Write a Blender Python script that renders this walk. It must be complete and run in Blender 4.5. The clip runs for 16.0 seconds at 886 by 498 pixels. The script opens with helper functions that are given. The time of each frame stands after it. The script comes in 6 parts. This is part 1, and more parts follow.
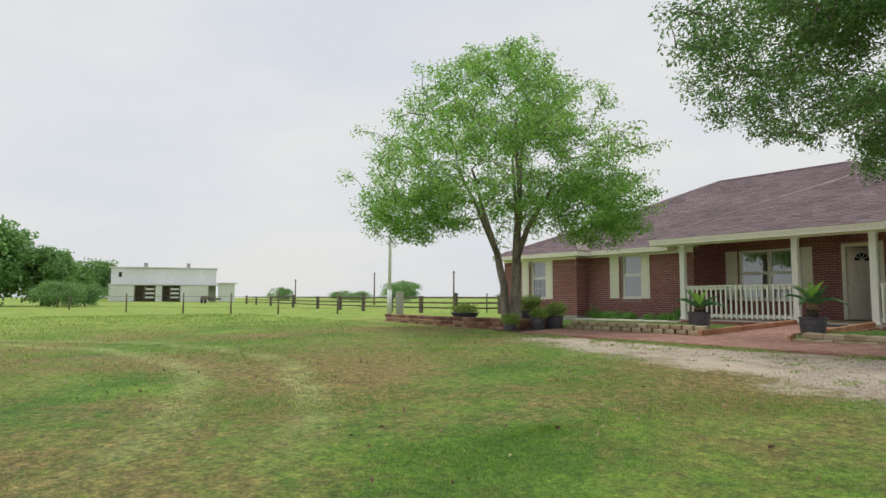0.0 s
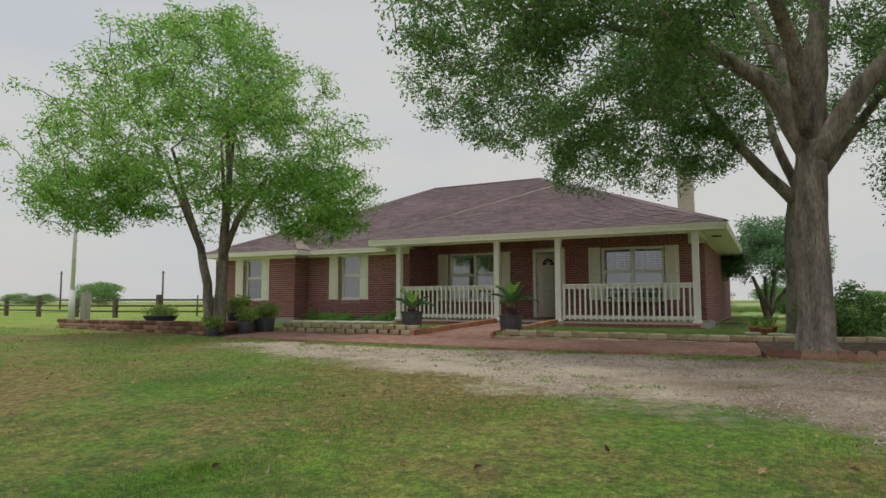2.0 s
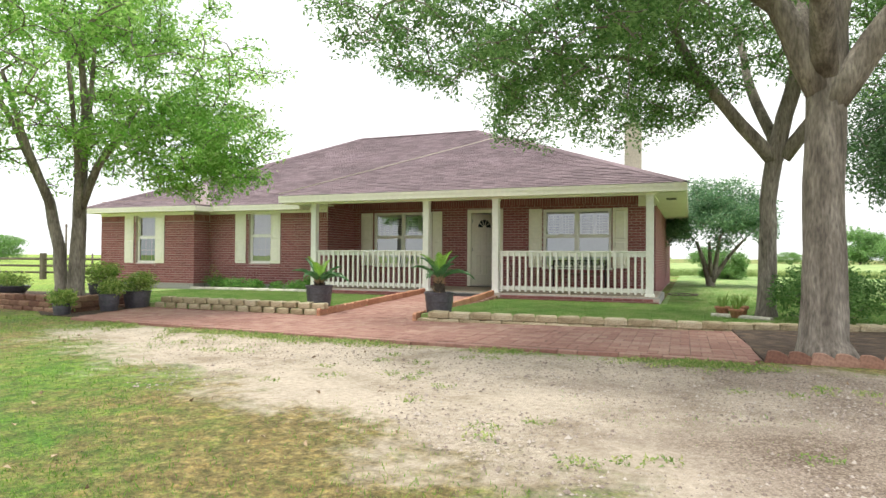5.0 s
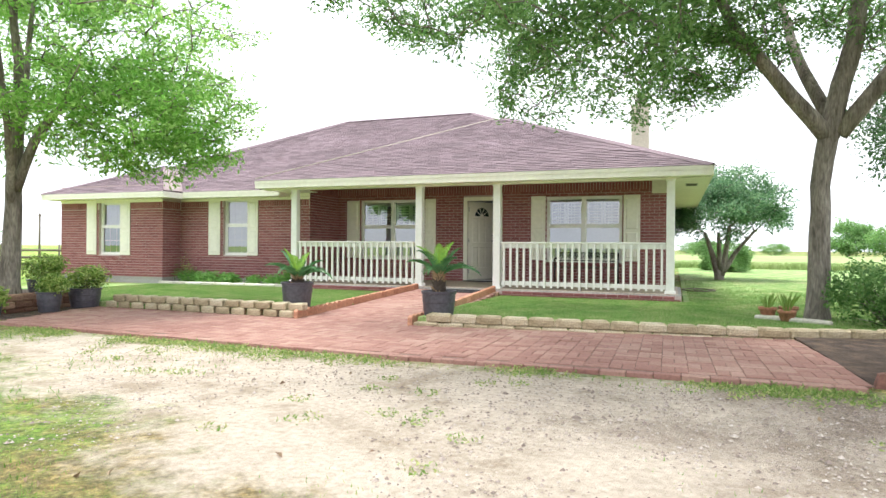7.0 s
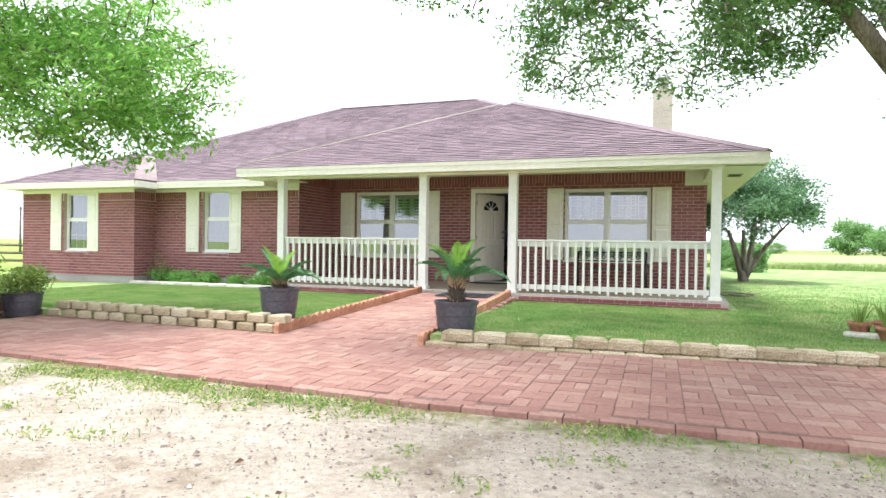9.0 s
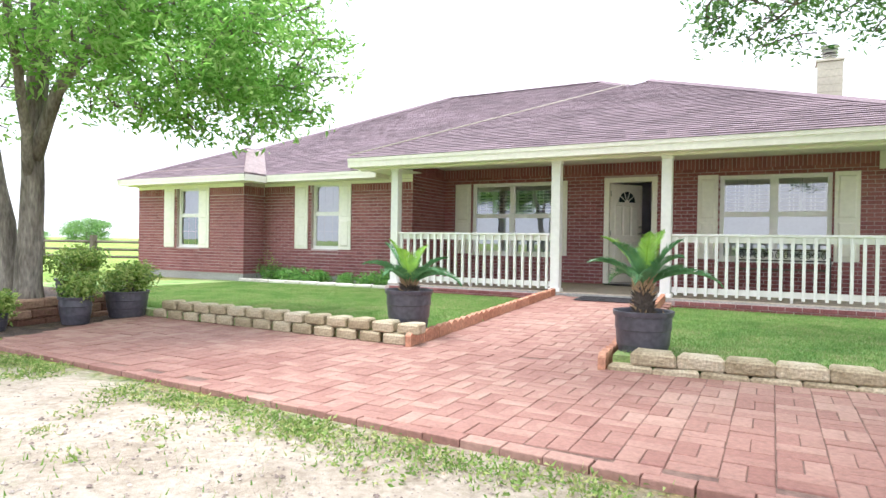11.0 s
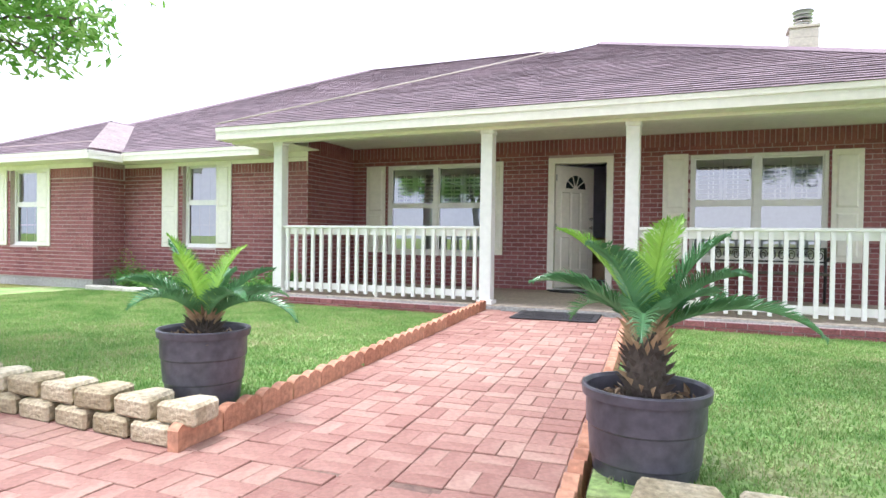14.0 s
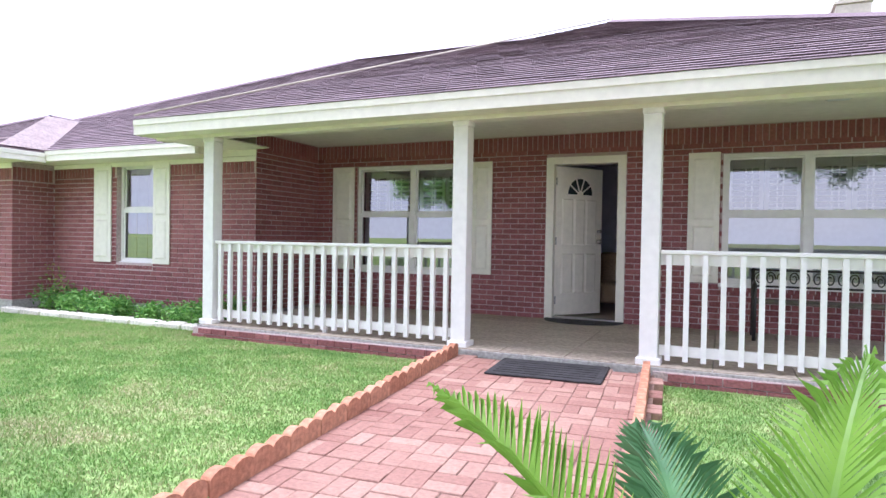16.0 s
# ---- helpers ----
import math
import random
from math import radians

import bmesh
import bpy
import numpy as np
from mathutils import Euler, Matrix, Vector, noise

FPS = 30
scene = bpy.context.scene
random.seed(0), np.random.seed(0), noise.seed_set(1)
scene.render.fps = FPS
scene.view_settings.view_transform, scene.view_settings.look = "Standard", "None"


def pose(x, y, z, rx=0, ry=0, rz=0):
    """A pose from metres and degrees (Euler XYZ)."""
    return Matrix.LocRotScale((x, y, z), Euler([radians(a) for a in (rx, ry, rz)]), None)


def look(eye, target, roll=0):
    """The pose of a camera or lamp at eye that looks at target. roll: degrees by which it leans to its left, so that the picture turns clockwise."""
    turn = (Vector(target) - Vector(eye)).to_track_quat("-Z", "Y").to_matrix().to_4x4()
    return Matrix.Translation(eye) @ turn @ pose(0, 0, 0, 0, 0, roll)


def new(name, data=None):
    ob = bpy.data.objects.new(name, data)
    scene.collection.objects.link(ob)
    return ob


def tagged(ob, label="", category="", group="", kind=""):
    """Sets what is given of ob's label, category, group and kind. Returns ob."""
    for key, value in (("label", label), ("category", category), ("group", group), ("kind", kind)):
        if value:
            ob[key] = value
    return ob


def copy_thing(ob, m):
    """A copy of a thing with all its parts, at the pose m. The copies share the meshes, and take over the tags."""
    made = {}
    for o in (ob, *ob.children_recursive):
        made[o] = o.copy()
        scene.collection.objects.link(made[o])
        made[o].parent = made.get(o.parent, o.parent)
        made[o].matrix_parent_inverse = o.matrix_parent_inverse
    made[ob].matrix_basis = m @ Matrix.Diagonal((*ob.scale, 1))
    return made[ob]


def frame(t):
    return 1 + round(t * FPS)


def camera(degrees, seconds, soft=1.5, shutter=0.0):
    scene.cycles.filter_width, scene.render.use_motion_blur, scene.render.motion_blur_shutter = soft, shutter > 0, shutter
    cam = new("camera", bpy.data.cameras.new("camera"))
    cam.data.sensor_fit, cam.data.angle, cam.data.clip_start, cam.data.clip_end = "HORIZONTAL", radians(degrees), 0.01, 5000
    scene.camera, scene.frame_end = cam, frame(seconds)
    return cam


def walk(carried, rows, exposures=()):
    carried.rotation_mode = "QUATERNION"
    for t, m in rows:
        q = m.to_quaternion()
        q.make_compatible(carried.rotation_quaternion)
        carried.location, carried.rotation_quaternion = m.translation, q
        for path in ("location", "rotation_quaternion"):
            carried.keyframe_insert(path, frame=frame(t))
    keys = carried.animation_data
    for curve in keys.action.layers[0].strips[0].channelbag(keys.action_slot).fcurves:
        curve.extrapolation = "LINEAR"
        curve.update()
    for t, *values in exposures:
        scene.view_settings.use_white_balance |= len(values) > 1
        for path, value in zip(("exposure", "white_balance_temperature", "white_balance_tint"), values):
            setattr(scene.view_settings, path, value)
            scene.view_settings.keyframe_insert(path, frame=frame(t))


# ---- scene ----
from mathutils.bvhtree import BVHTree
cam = camera(70.7, 16.0)
PATH = [
    (0, (-1.034, 2.344, 0.906), (-2.612, 3.563, 1.061), 0.06),
    (0.5, (-1.069, 2.493, 0.916), (-2.483, 3.899, 1.077), 0.01),
    (1, (-1.134, 2.780, 0.897), (-2.406, 4.315, 1.062), 0.02),
    (1.5, (-1.312, 3.052, 0.885), (-2.388, 4.728, 1.061), -0.11),
    (2, (-1.512, 3.299, 0.835), (-2.434, 5.066, 1.000), -0.12),
    (2.5, (-1.717, 3.641, 0.865), (-2.573, 5.442, 1.016), 0.10),
    (3, (-1.856, 4.043, 0.872), (-2.691, 5.855, 0.999), 0.17),
    (3.5, (-1.940, 4.380, 0.897), (-2.735, 6.214, 0.969), 0.04),
    (4, (-2.028, 4.746, 1.001), (-2.796, 6.592, 1.049), 0.13),
    (6.5, (-2.748, 6.377, 1.131), (-3.454, 8.248, 1.134), 0.53),
    (7, (-2.957, 6.730, 1.117), (-3.654, 8.605, 1.114), 0.48),
    (7.5, (-3.132, 7.106, 1.133), (-3.823, 8.983, 1.122), 0.51),
    (8, (-3.322, 7.483, 1.119), (-4.008, 9.362, 1.104), 0.62),
    (8.5, (-3.537, 7.797, 1.115), (-4.212, 9.680, 1.100), 0.66),
    (9, (-3.775, 8.174, 1.140), (-4.451, 10.056, 1.126), 0.81),
    (9.5, (-4.057, 8.496, 1.100), (-4.811, 10.348, 1.088), 0.90),
    (10, (-4.386, 8.707, 1.071), (-5.260, 10.506, 1.061), 1.00),
    (12.5, (-5.319, 10.416, 1.067), (-6.290, 12.165, 1.044), 0.88),
    (13, (-5.444, 10.880, 1.076), (-6.308, 12.683, 1.059), 0.83),
    (13.5, (-5.510, 11.336, 1.073), (-6.303, 13.172, 1.059), 0.76),
    (14, (-5.598, 11.844, 1.091), (-6.380, 13.684, 1.059), 0.81),
    (14.5, (-5.674, 12.326, 1.138), (-6.448, 14.169, 1.099), 0.88),
    (15, (-5.743, 12.812, 1.226), (-6.518, 14.655, 1.182), 0.89),
    (15.5, (-5.820, 13.260, 1.307), (-6.620, 15.092, 1.261), 0.90),
    (16, (-5.848, 13.660, 1.319), (-6.665, 15.485, 1.286), 0.95),
]

EXPOSURES = [(0, -0.05, 6550, 9), (1, -0.32, 6550, 9), (1.8, -0.42, 6600, 9), (2.5, -0.28, 6850, 8), (3.5, 0.3, 6850, 8), (4, 0.55, 6800, 8),
             (6.5, 1.23, 6300, 10), (9, 1.5, 6050, 13), (12.5, 1.47, 5850, 15), (14.5, 1.6, 5680, 19), (16, 1.46, 5530, 25)]
walk(cam, [(t, look(eye, target, roll)) for t, eye, target, roll in PATH], EXPOSURES)

# ---------------------------------------------------------------- light
world = bpy.data.worlds.new("overcast_sky")
scene.world = world
world.use_nodes = True
wn, wl = world.node_tree.nodes, world.node_tree.links
sky = wn.new("ShaderNodeTexSky")
sky.sky_type, sky.sun_disc = "NISHITA", False
sky.sun_elevation, sky.sun_rotation = radians(80), radians(-124)
sky.dust_density = 4.0
dim = wn.new("ShaderNodeVectorMath")
dim.operation = "SCALE"
dim.inputs["Scale"].default_value = 0.10
wl.new(sky.outputs[0], dim.inputs[0])
cloud = wn.new("ShaderNodeMix")
cloud.data_type = "RGBA"
cloud.inputs[0].default_value = 0.88
cover = wn.new("ShaderNodeTexNoise")
cover.inputs["Scale"].default_value, cover.inputs["Detail"].default_value = 1.7, 5
tone = wn.new("ShaderNodeValToRGB")
tone.color_ramp.elements[0].position, tone.color_ramp.elements[0].color = 0.36, (0.735, 0.775, 0.845, 1)
tone.color_ramp.elements[1].position, tone.color_ramp.elements[1].color = 0.60, (0.845, 0.845, 0.845, 1)
stretch = wn.new("ShaderNodeMapping")
stretch.inputs["Scale"].default_value = (1, 1, 3.2)
wl.new(wn.new("ShaderNodeTexCoord").outputs["Generated"], stretch.inputs[0])
wl.new(stretch.outputs[0], cover.inputs["Vector"])
wl.new(cover.outputs[0], tone.inputs[0])
wl.new(tone.outputs[0], cloud.inputs["B"])
wl.new(dim.outputs[0], cloud.inputs["A"])
wl.new(cloud.outputs["Result"], wn["Background"].inputs[0])
wn["Background"].inputs[1].default_value = 1.04
sun = new("sun", bpy.data.lights.new("sun", "SUN"))
sun.data.energy, sun.data.angle, sun.data.color = 2.0, radians(20), (1, 0.97, 0.91)
sun.matrix_world = look((-6, -4, 40), (0, 0, 0))


# ---------------------------------------------------------------- helpers
def empty(name, x, y, z, label, category, group="", kind=""):
    ob = new(name)
    ob.location = (x, y, z)
    return tagged(ob, label, category, group, kind)


def part(name, bm, material, parent=None, label=""):
    me = bpy.data.meshes.new(name)
    bm.to_mesh(me)
    bm.free()
    me.materials.append(material)
    ob = new(name, me)
    ob.parent = parent
    if label:
        tagged(ob, label)
    return ob


def raw(name, verts, faces, material, parent=None, smooth=False):
    """A mesh from numpy arrays; every face has the same number of corners."""
    verts, faces = np.asarray(verts, dtype=np.float32), np.asarray(faces, dtype=np.int32)
    me = bpy.data.meshes.new(name)
    n, k = faces.shape
    me.vertices.add(len(verts))
    me.vertices.foreach_set("co", verts.ravel())
    me.loops.add(n * k)
    me.loops.foreach_set("vertex_index", faces.ravel())
    me.polygons.add(n)
    me.polygons.foreach_set("loop_start", np.arange(0, n * k, k, dtype=np.int32))
    me.update(calc_edges=True)
    me.polygons.foreach_set("use_smooth", np.full(n, smooth))
    me.materials.append(material)
    ob = new(name, me)
    ob.parent = parent
    return ob


def box(bm, x0, x1, y0, y1, z0, z1, m=None):
    vs = [bm.verts.new((x, y, z)) for z in (z0, z1) for x, y in ((x0, y0), (x1, y0), (x1, y1), (x0, y1))]
    if m is not None:
        for v in vs:
            v.co = m @ v.co
    for f in ((3, 2, 1, 0), (4, 5, 6, 7), (0, 1, 5, 4), (1, 2, 6, 5), (2, 3, 7, 6), (3, 0, 4, 7)):
        bm.faces.new([vs[i] for i in f])
    return vs


def boxes(*dims):
    bm = bmesh.new()
    for d in dims:
        box(bm, *d)
    return bm


def bevelled(bm, w, seg=2):
    bmesh.ops.bevel(bm, geom=bm.edges[:], offset=w, segments=seg, affect="EDGES", profile=0.6)
    return bm


def lathe(profile, seg=28, cap=True):
    """A turned shape from (radius, height) pairs."""
    bm = bmesh.new()
    rings = [[bm.verts.new((r * math.cos(a), r * math.sin(a), z)) for a in [i * math.tau / seg for i in range(seg)]] for r, z in profile]
    for lo, hi in zip(rings, rings[1:]):
        for i in range(seg):
            f = bm.faces.new((lo[i], lo[(i + 1) % seg], hi[(i + 1) % seg], hi[i]))
            f.smooth = True
    if cap:
        bm.faces.new(rings[0][::-1])
        bm.faces.new(rings[-1])
    return bm


def tube(bm, pts, radii, seg=8):
    """A tapered round limb along points."""
    pts = [Vector(p) for p in pts]
    prev = None
    for i, (p, r) in enumerate(zip(pts, radii)):
        d = (pts[min(i + 1, len(pts) - 1)] - pts[max(i - 1, 0)]).normalized()
        q = d.to_track_quat("Z", "Y")
        ring = [bm.verts.new(p + q @ Vector((r * math.cos(a), r * math.sin(a), 0))) for a in [j * math.tau / seg for j in range(seg)]]
        if prev:
            off = min(range(seg), key=lambda k: sum((prev[j].co - ring[(j + k) % seg].co).length for j in range(0, seg, 2)))
            ring = ring[off:] + ring[:off]
            for j in range(seg):
                bm.faces.new((prev[j], prev[(j + 1) % seg], ring[(j + 1) % seg], ring[j])).smooth = True
        else:
            bm.faces.new(ring[::-1])
        prev = ring
    bm.faces.new(prev)


# ---------------------------------------------------------------- materials
def mat(name, cols, s1=1.5, s2=25.0, rough=0.8, bump=0.25, bscale=60.0, rand="", amount=0.3, metal=0.0, fine=0.35, thin=0.0, along=1.0):
    """Cols: dark to light. Broad variation at s1 per metre, grain at s2, relief at bscale; rand: 'object' or 'island' varies each piece."""
    m = bpy.data.materials.new(name)
    m.use_nodes = True
    n, l = m.node_tree.nodes, m.node_tree.links
    bsdf = n["Principled BSDF"]
    bsdf.inputs["Roughness"].default_value, bsdf.inputs["Metallic"].default_value = rough, metal
    co = n.new("ShaderNodeTexCoord").outputs["Object"]
    if along != 1.0:
        drawn = n.new("ShaderNodeMapping")
        drawn.inputs["Scale"].default_value = (1, 1, along)
        l.new(co, drawn.inputs[0])
        co = drawn.outputs[0]

    def noisy(scale, detail):
        t = n.new("ShaderNodeTexNoise")
        t.inputs["Scale"].default_value, t.inputs["Detail"].default_value = scale, detail
        l.new(co, t.inputs["Vector"])
        return t.outputs[0]

    ramp = n.new("ShaderNodeValToRGB")
    e = ramp.color_ramp.elements
    while len(e) < len(cols):
        e.new(0.5)
    for i, c in enumerate(cols):
        e[i].position, e[i].color = 0.3 + 0.4 * i / max(1, len(cols) - 1), (*c, 1)
    broad = noisy(s1, 4)
    value = broad
    if rand:
        src = n.new("ShaderNodeObjectInfo").outputs["Random"] if rand == "object" else n.new("ShaderNodeNewGeometry").outputs["Random Per Island"]
        mix = n.new("ShaderNodeMix")
        mix.inputs[0].default_value = amount
        l.new(broad, mix.inputs[2])
        l.new(src, mix.inputs[3])
        value = mix.outputs[0]
    l.new(value, ramp.inputs[0])
    grain = noisy(s2, 5)
    span = n.new("ShaderNodeMapRange")
    span.inputs["From Min"].default_value, span.inputs["From Max"].default_value = 0.25, 0.75
    span.inputs["To Min"].default_value, span.inputs["To Max"].default_value = 1 - fine, 1 + fine
    l.new(grain, span.inputs["Value"])
    mul = n.new("ShaderNodeVectorMath")
    mul.operation = "SCALE"
    l.new(ramp.outputs[0], mul.inputs[0])
    l.new(span.outputs[0], mul.inputs["Scale"])
    l.new(mul.outputs[0], bsdf.inputs["Base Color"])
    if bump:
        b = n.new("ShaderNodeBump")
        b.inputs["Strength"].default_value, b.inputs["Distance"].default_value = bump, 0.02
        l.new(noisy(bscale, 4), b.inputs["Height"])
        l.new(b.outputs[0], bsdf.inputs["Normal"])
    if thin:
        tr = n.new("ShaderNodeBsdfTranslucent")
        l.new(mul.outputs[0], tr.inputs["Color"])
        ms = n.new("ShaderNodeMixShader")
        ms.inputs[0].default_value = thin
        l.new(bsdf.outputs[0], ms.inputs[1])
        l.new(tr.outputs[0], ms.inputs[2])
        l.new(ms.outputs[0], n["Material Output"].inputs[0])
    return m


BRICK = mat("red_brick", [(0.205, 0.066, 0.07), (0.26, 0.088, 0.092), (0.315, 0.118, 0.12)], 0.8, 45, 0.85, 0.35, 70, "island", 0.34)
BRICK_ONE = mat("red_brick_single", [(0.205, 0.066, 0.07), (0.26, 0.088, 0.092), (0.315, 0.118, 0.12)], 0.8, 45, 0.85, 0.35, 70, "object", 0.34)
MORTAR = mat("mortar", [(0.44, 0.34, 0.33), (0.55, 0.44, 0.42)], 1.2, 60, 0.95, 0.4, 120)
CONCRETE = mat("grey_concrete", [(0.30, 0.29, 0.27), (0.44, 0.42, 0.39)], 0.9, 30, 0.9, 0.3, 60)
CREAM = mat("cream_paint", [(0.79, 0.745, 0.655), (0.86, 0.815, 0.725)], 0.6, 12, 0.55, 0.05, 30, fine=0.06)
WHITE = mat("white_paint", [(0.775, 0.75, 0.72), (0.85, 0.825, 0.80)], 0.6, 12, 0.5, 0.05, 30, fine=0.06)
CEILING = mat("porch_ceiling_paint", [(0.80, 0.765, 0.69), (0.86, 0.825, 0.75)], 0.5, 10, 0.7, 0.05, 20, fine=0.06)
SHINGLE = mat("brown_shingle", [(0.142, 0.10, 0.111), (0.20, 0.145, 0.158), (0.27, 0.20, 0.218)], 0.4, 70, 0.85, 0.5, 150, "island", 0.3, fine=0.45)
SHINGLE_ONE = mat("brown_shingle_single", [(0.142, 0.10, 0.111), (0.20, 0.145, 0.158), (0.27, 0.20, 0.218)], 0.4, 70, 0.85, 0.5, 150, "object", 0.3, fine=0.45)
PAVER = mat("clay_paver", [(0.24, 0.112, 0.088), (0.305, 0.162, 0.127), (0.39, 0.247, 0.192)], 0.45, 40, 0.85, 0.3, 90, "island", 0.26, fine=0.2)
PAVER_ONE = mat("clay_paver_single", [(0.24, 0.112, 0.088), (0.305, 0.162, 0.127), (0.39, 0.247, 0.192)], 3.5, 40, 0.85, 0.3, 90, "object", 0.26, fine=0.2)
TERRACOTTA = mat("terracotta", [(0.40, 0.18, 0.105), (0.53, 0.275, 0.17)], 3, 30, 0.85, 0.25, 60, "object", 0.4)
STONE = mat("buff_wall_block", [(0.30, 0.24, 0.14), (0.46, 0.38, 0.25), (0.58, 0.51, 0.37)], 7, 45, 0.95, 0.9, 50, "object", 0.25)
REDSTONE = mat("reddish_wall_block", [(0.16, 0.075, 0.05), (0.27, 0.15, 0.10), (0.36, 0.22, 0.15)], 4, 35, 0.95, 0.7, 45, "object", 0.5)
PALESTONE = mat("pale_limestone", [(0.48, 0.45, 0.38), (0.66, 0.63, 0.55)], 4, 30, 0.95, 0.6, 40, "object", 0.5)
SOIL = mat("dark_mulch", [(0.035, 0.022, 0.016), (0.075, 0.05, 0.035), (0.14, 0.09, 0.06)], 6, 70, 0.95, 0.9, 60)
BARK = mat("grey_brown_bark", [(0.10, 0.083, 0.068), (0.20, 0.172, 0.143), (0.31, 0.275, 0.235)], 7, 45, 0.95, 1.0, 34, fine=0.5, along=0.22)
LEAF = mat("oak_leaf", [(0.09, 0.20, 0.057), (0.155, 0.295, 0.083), (0.255, 0.41, 0.148)], 0.5, 3, 0.55, 0, 1, "island", 0.5, fine=0.15, thin=0.65)
ASHLEAF = mat("ash_leaf", [(0.175, 0.39, 0.07), (0.29, 0.53, 0.115), (0.46, 0.65, 0.225)], 0.5, 3, 0.55, 0, 1, "island", 0.5, fine=0.15, thin=0.68)
SHRUB = mat("shrub_leaf", [(0.15, 0.27, 0.05), (0.27, 0.40, 0.08), (0.45, 0.53, 0.16)], 2, 5, 0.55, 0, 1, "island", 0.6, fine=0.15, thin=0.3)
CYCAD = mat("cycad_leaf", [(0.07, 0.19, 0.075), (0.13, 0.29, 0.12), (0.23, 0.42, 0.19)], 6, 12, 0.24, 0, 1, "island", 0.5, fine=0.15, thin=0.18)
CYCADNEW = mat("new_cycad_leaf", [(0.20, 0.40, 0.05), (0.32, 0.53, 0.08), (0.45, 0.62, 0.15)], 6, 12, 0.35, 0, 1, "island", 0.5, fine=0.15, thin=0.35)
HALLFLOOR = mat("tan_floor_tile", [(0.42, 0.35, 0.29), (0.54, 0.46, 0.39)], 1.5, 20, 0.4, 0.05, 30, fine=0.1)
HALLPAINT = mat("lavender_grey_wall_paint", [(0.66, 0.64, 0.74), (0.74, 0.72, 0.80)], 0.6, 8, 0.8, 0.05, 20, fine=0.08)
LAWNBLADE = mat("lawn_blade", [(0.12, 0.25, 0.05), (0.195, 0.345, 0.085), (0.295, 0.41, 0.14), (0.39, 0.39, 0.19)], 2.3, 6, 0.6, 0, 1, "island", 0.4, fine=0.15, thin=0.5)
WEED = mat("weed_leaf", [(0.15, 0.26, 0.05), (0.25, 0.36, 0.085), (0.42, 0.44, 0.17)], 1.0, 5, 0.7, 0, 1, "island", 0.6, fine=0.15, thin=0.3)
GRASS = mat("grass_blade", [(0.09, 0.23, 0.024), (0.17, 0.34, 0.045), (0.36, 0.40, 0.12)], 0.45, 3, 0.7, 0, 1, "island", 0.4, fine=0.15, thin=0.5)
LAWN = mat("mown_lawn", [(0.10, 0.20, 0.045), (0.18, 0.30, 0.08), (0.26, 0.36, 0.12), (0.34, 0.34, 0.17)], 2.3, 30, 0.95, 0.6, 60, fine=0.5)
BLACKPOT = mat("black_plastic", [(0.055, 0.051, 0.064), (0.09, 0.084, 0.102)], 4, 25, 0.36, 0.08, 30)
IRON = mat("black_iron", [(0.012, 0.012, 0.012), (0.03, 0.028, 0.026)], 5, 40, 0.5, 0.15, 60)
RUBBER = mat("dark_mat", [(0.025, 0.023, 0.024), (0.05, 0.047, 0.05)], 8, 90, 0.95, 0.8, 120)
WOOD = mat("weathered_wood", [(0.10, 0.08, 0.065), (0.20, 0.165, 0.13)], 2, 30, 0.9, 0.4, 40)
# Grey-blue kept dark: the gloom of the unlit rooms is put into it.
ROOM = mat("unlit_room_tone", [(0.20, 0.20, 0.25), (0.26, 0.26, 0.31)], 0.6, 8, 0.8, 0.05, 20, fine=0.08)
TILE = mat("porch_tile", [(0.34, 0.28, 0.22), (0.46, 0.39, 0.31)], 1.2, 25, 0.6, 0.12, 40, "object", 0.3)
METAL = mat("white_sheet_metal", [(0.62, 0.63, 0.64), (0.74, 0.75, 0.76)], 0.2, 3, 0.5, 0.05, 5, fine=0.08)
NICKEL = mat("brushed_nickel", [(0.35, 0.34, 0.32), (0.5, 0.49, 0.46)], 5, 80, 0.3, 0.05, 80, metal=1.0)
CHIMNEY = mat("buff_siding_paint", [(0.46, 0.42, 0.33), (0.58, 0.53, 0.42)], 1.5, 20, 0.7, 0.2, 40, fine=0.15)
# Pale blind cloth; its blue carries the sky reflected in the lower sashes.
SHADE = mat("sky_tinted_shade_fabric", [(0.62, 0.66, 0.68), (0.72, 0.75, 0.77)], 1, 20, 0.8, 0.05, 40, fine=0.06)
GREENSHADE = mat("green_window_shade", [(0.10, 0.26, 0.20), (0.14, 0.33, 0.26)], 1, 20, 0.8, 0.05, 40, fine=0.06)


BORDERLEAF = mat("border_leaf", [(0.07, 0.22, 0.035), (0.125, 0.33, 0.055), (0.24, 0.45, 0.10)], 2, 5, 0.5, 0, 1, "island", 0.6, fine=0.15, thin=0.3)
DRYLEAF = mat("dry_leaf", [(0.16, 0.10, 0.06), (0.28, 0.19, 0.11), (0.42, 0.32, 0.21)], 1, 30, 0.85, 0, 1, "island", 0.7)


def glass_material():
    m = bpy.data.materials.new("window_glass")
    m.use_nodes = True
    n, l = m.node_tree.nodes, m.node_tree.links
    clear, shine, mix, fres = (n.new(k) for k in ("ShaderNodeBsdfTransparent", "ShaderNodeBsdfGlossy", "ShaderNodeMixShader", "ShaderNodeFresnel"))
    clear.inputs[0].default_value = (0.86, 0.9, 0.9, 1)
    shine.inputs["Roughness"].default_value = 0.01
    fres.inputs["IOR"].default_value = 3.2
    l.new(fres.outputs[0], mix.inputs[0])
    l.new(clear.outputs[0], mix.inputs[1])
    l.new(shine.outputs[0], mix.inputs[2])
    l.new(mix.outputs[0], n["Material Output"].inputs[0])
    return m


GLASS = glass_material()


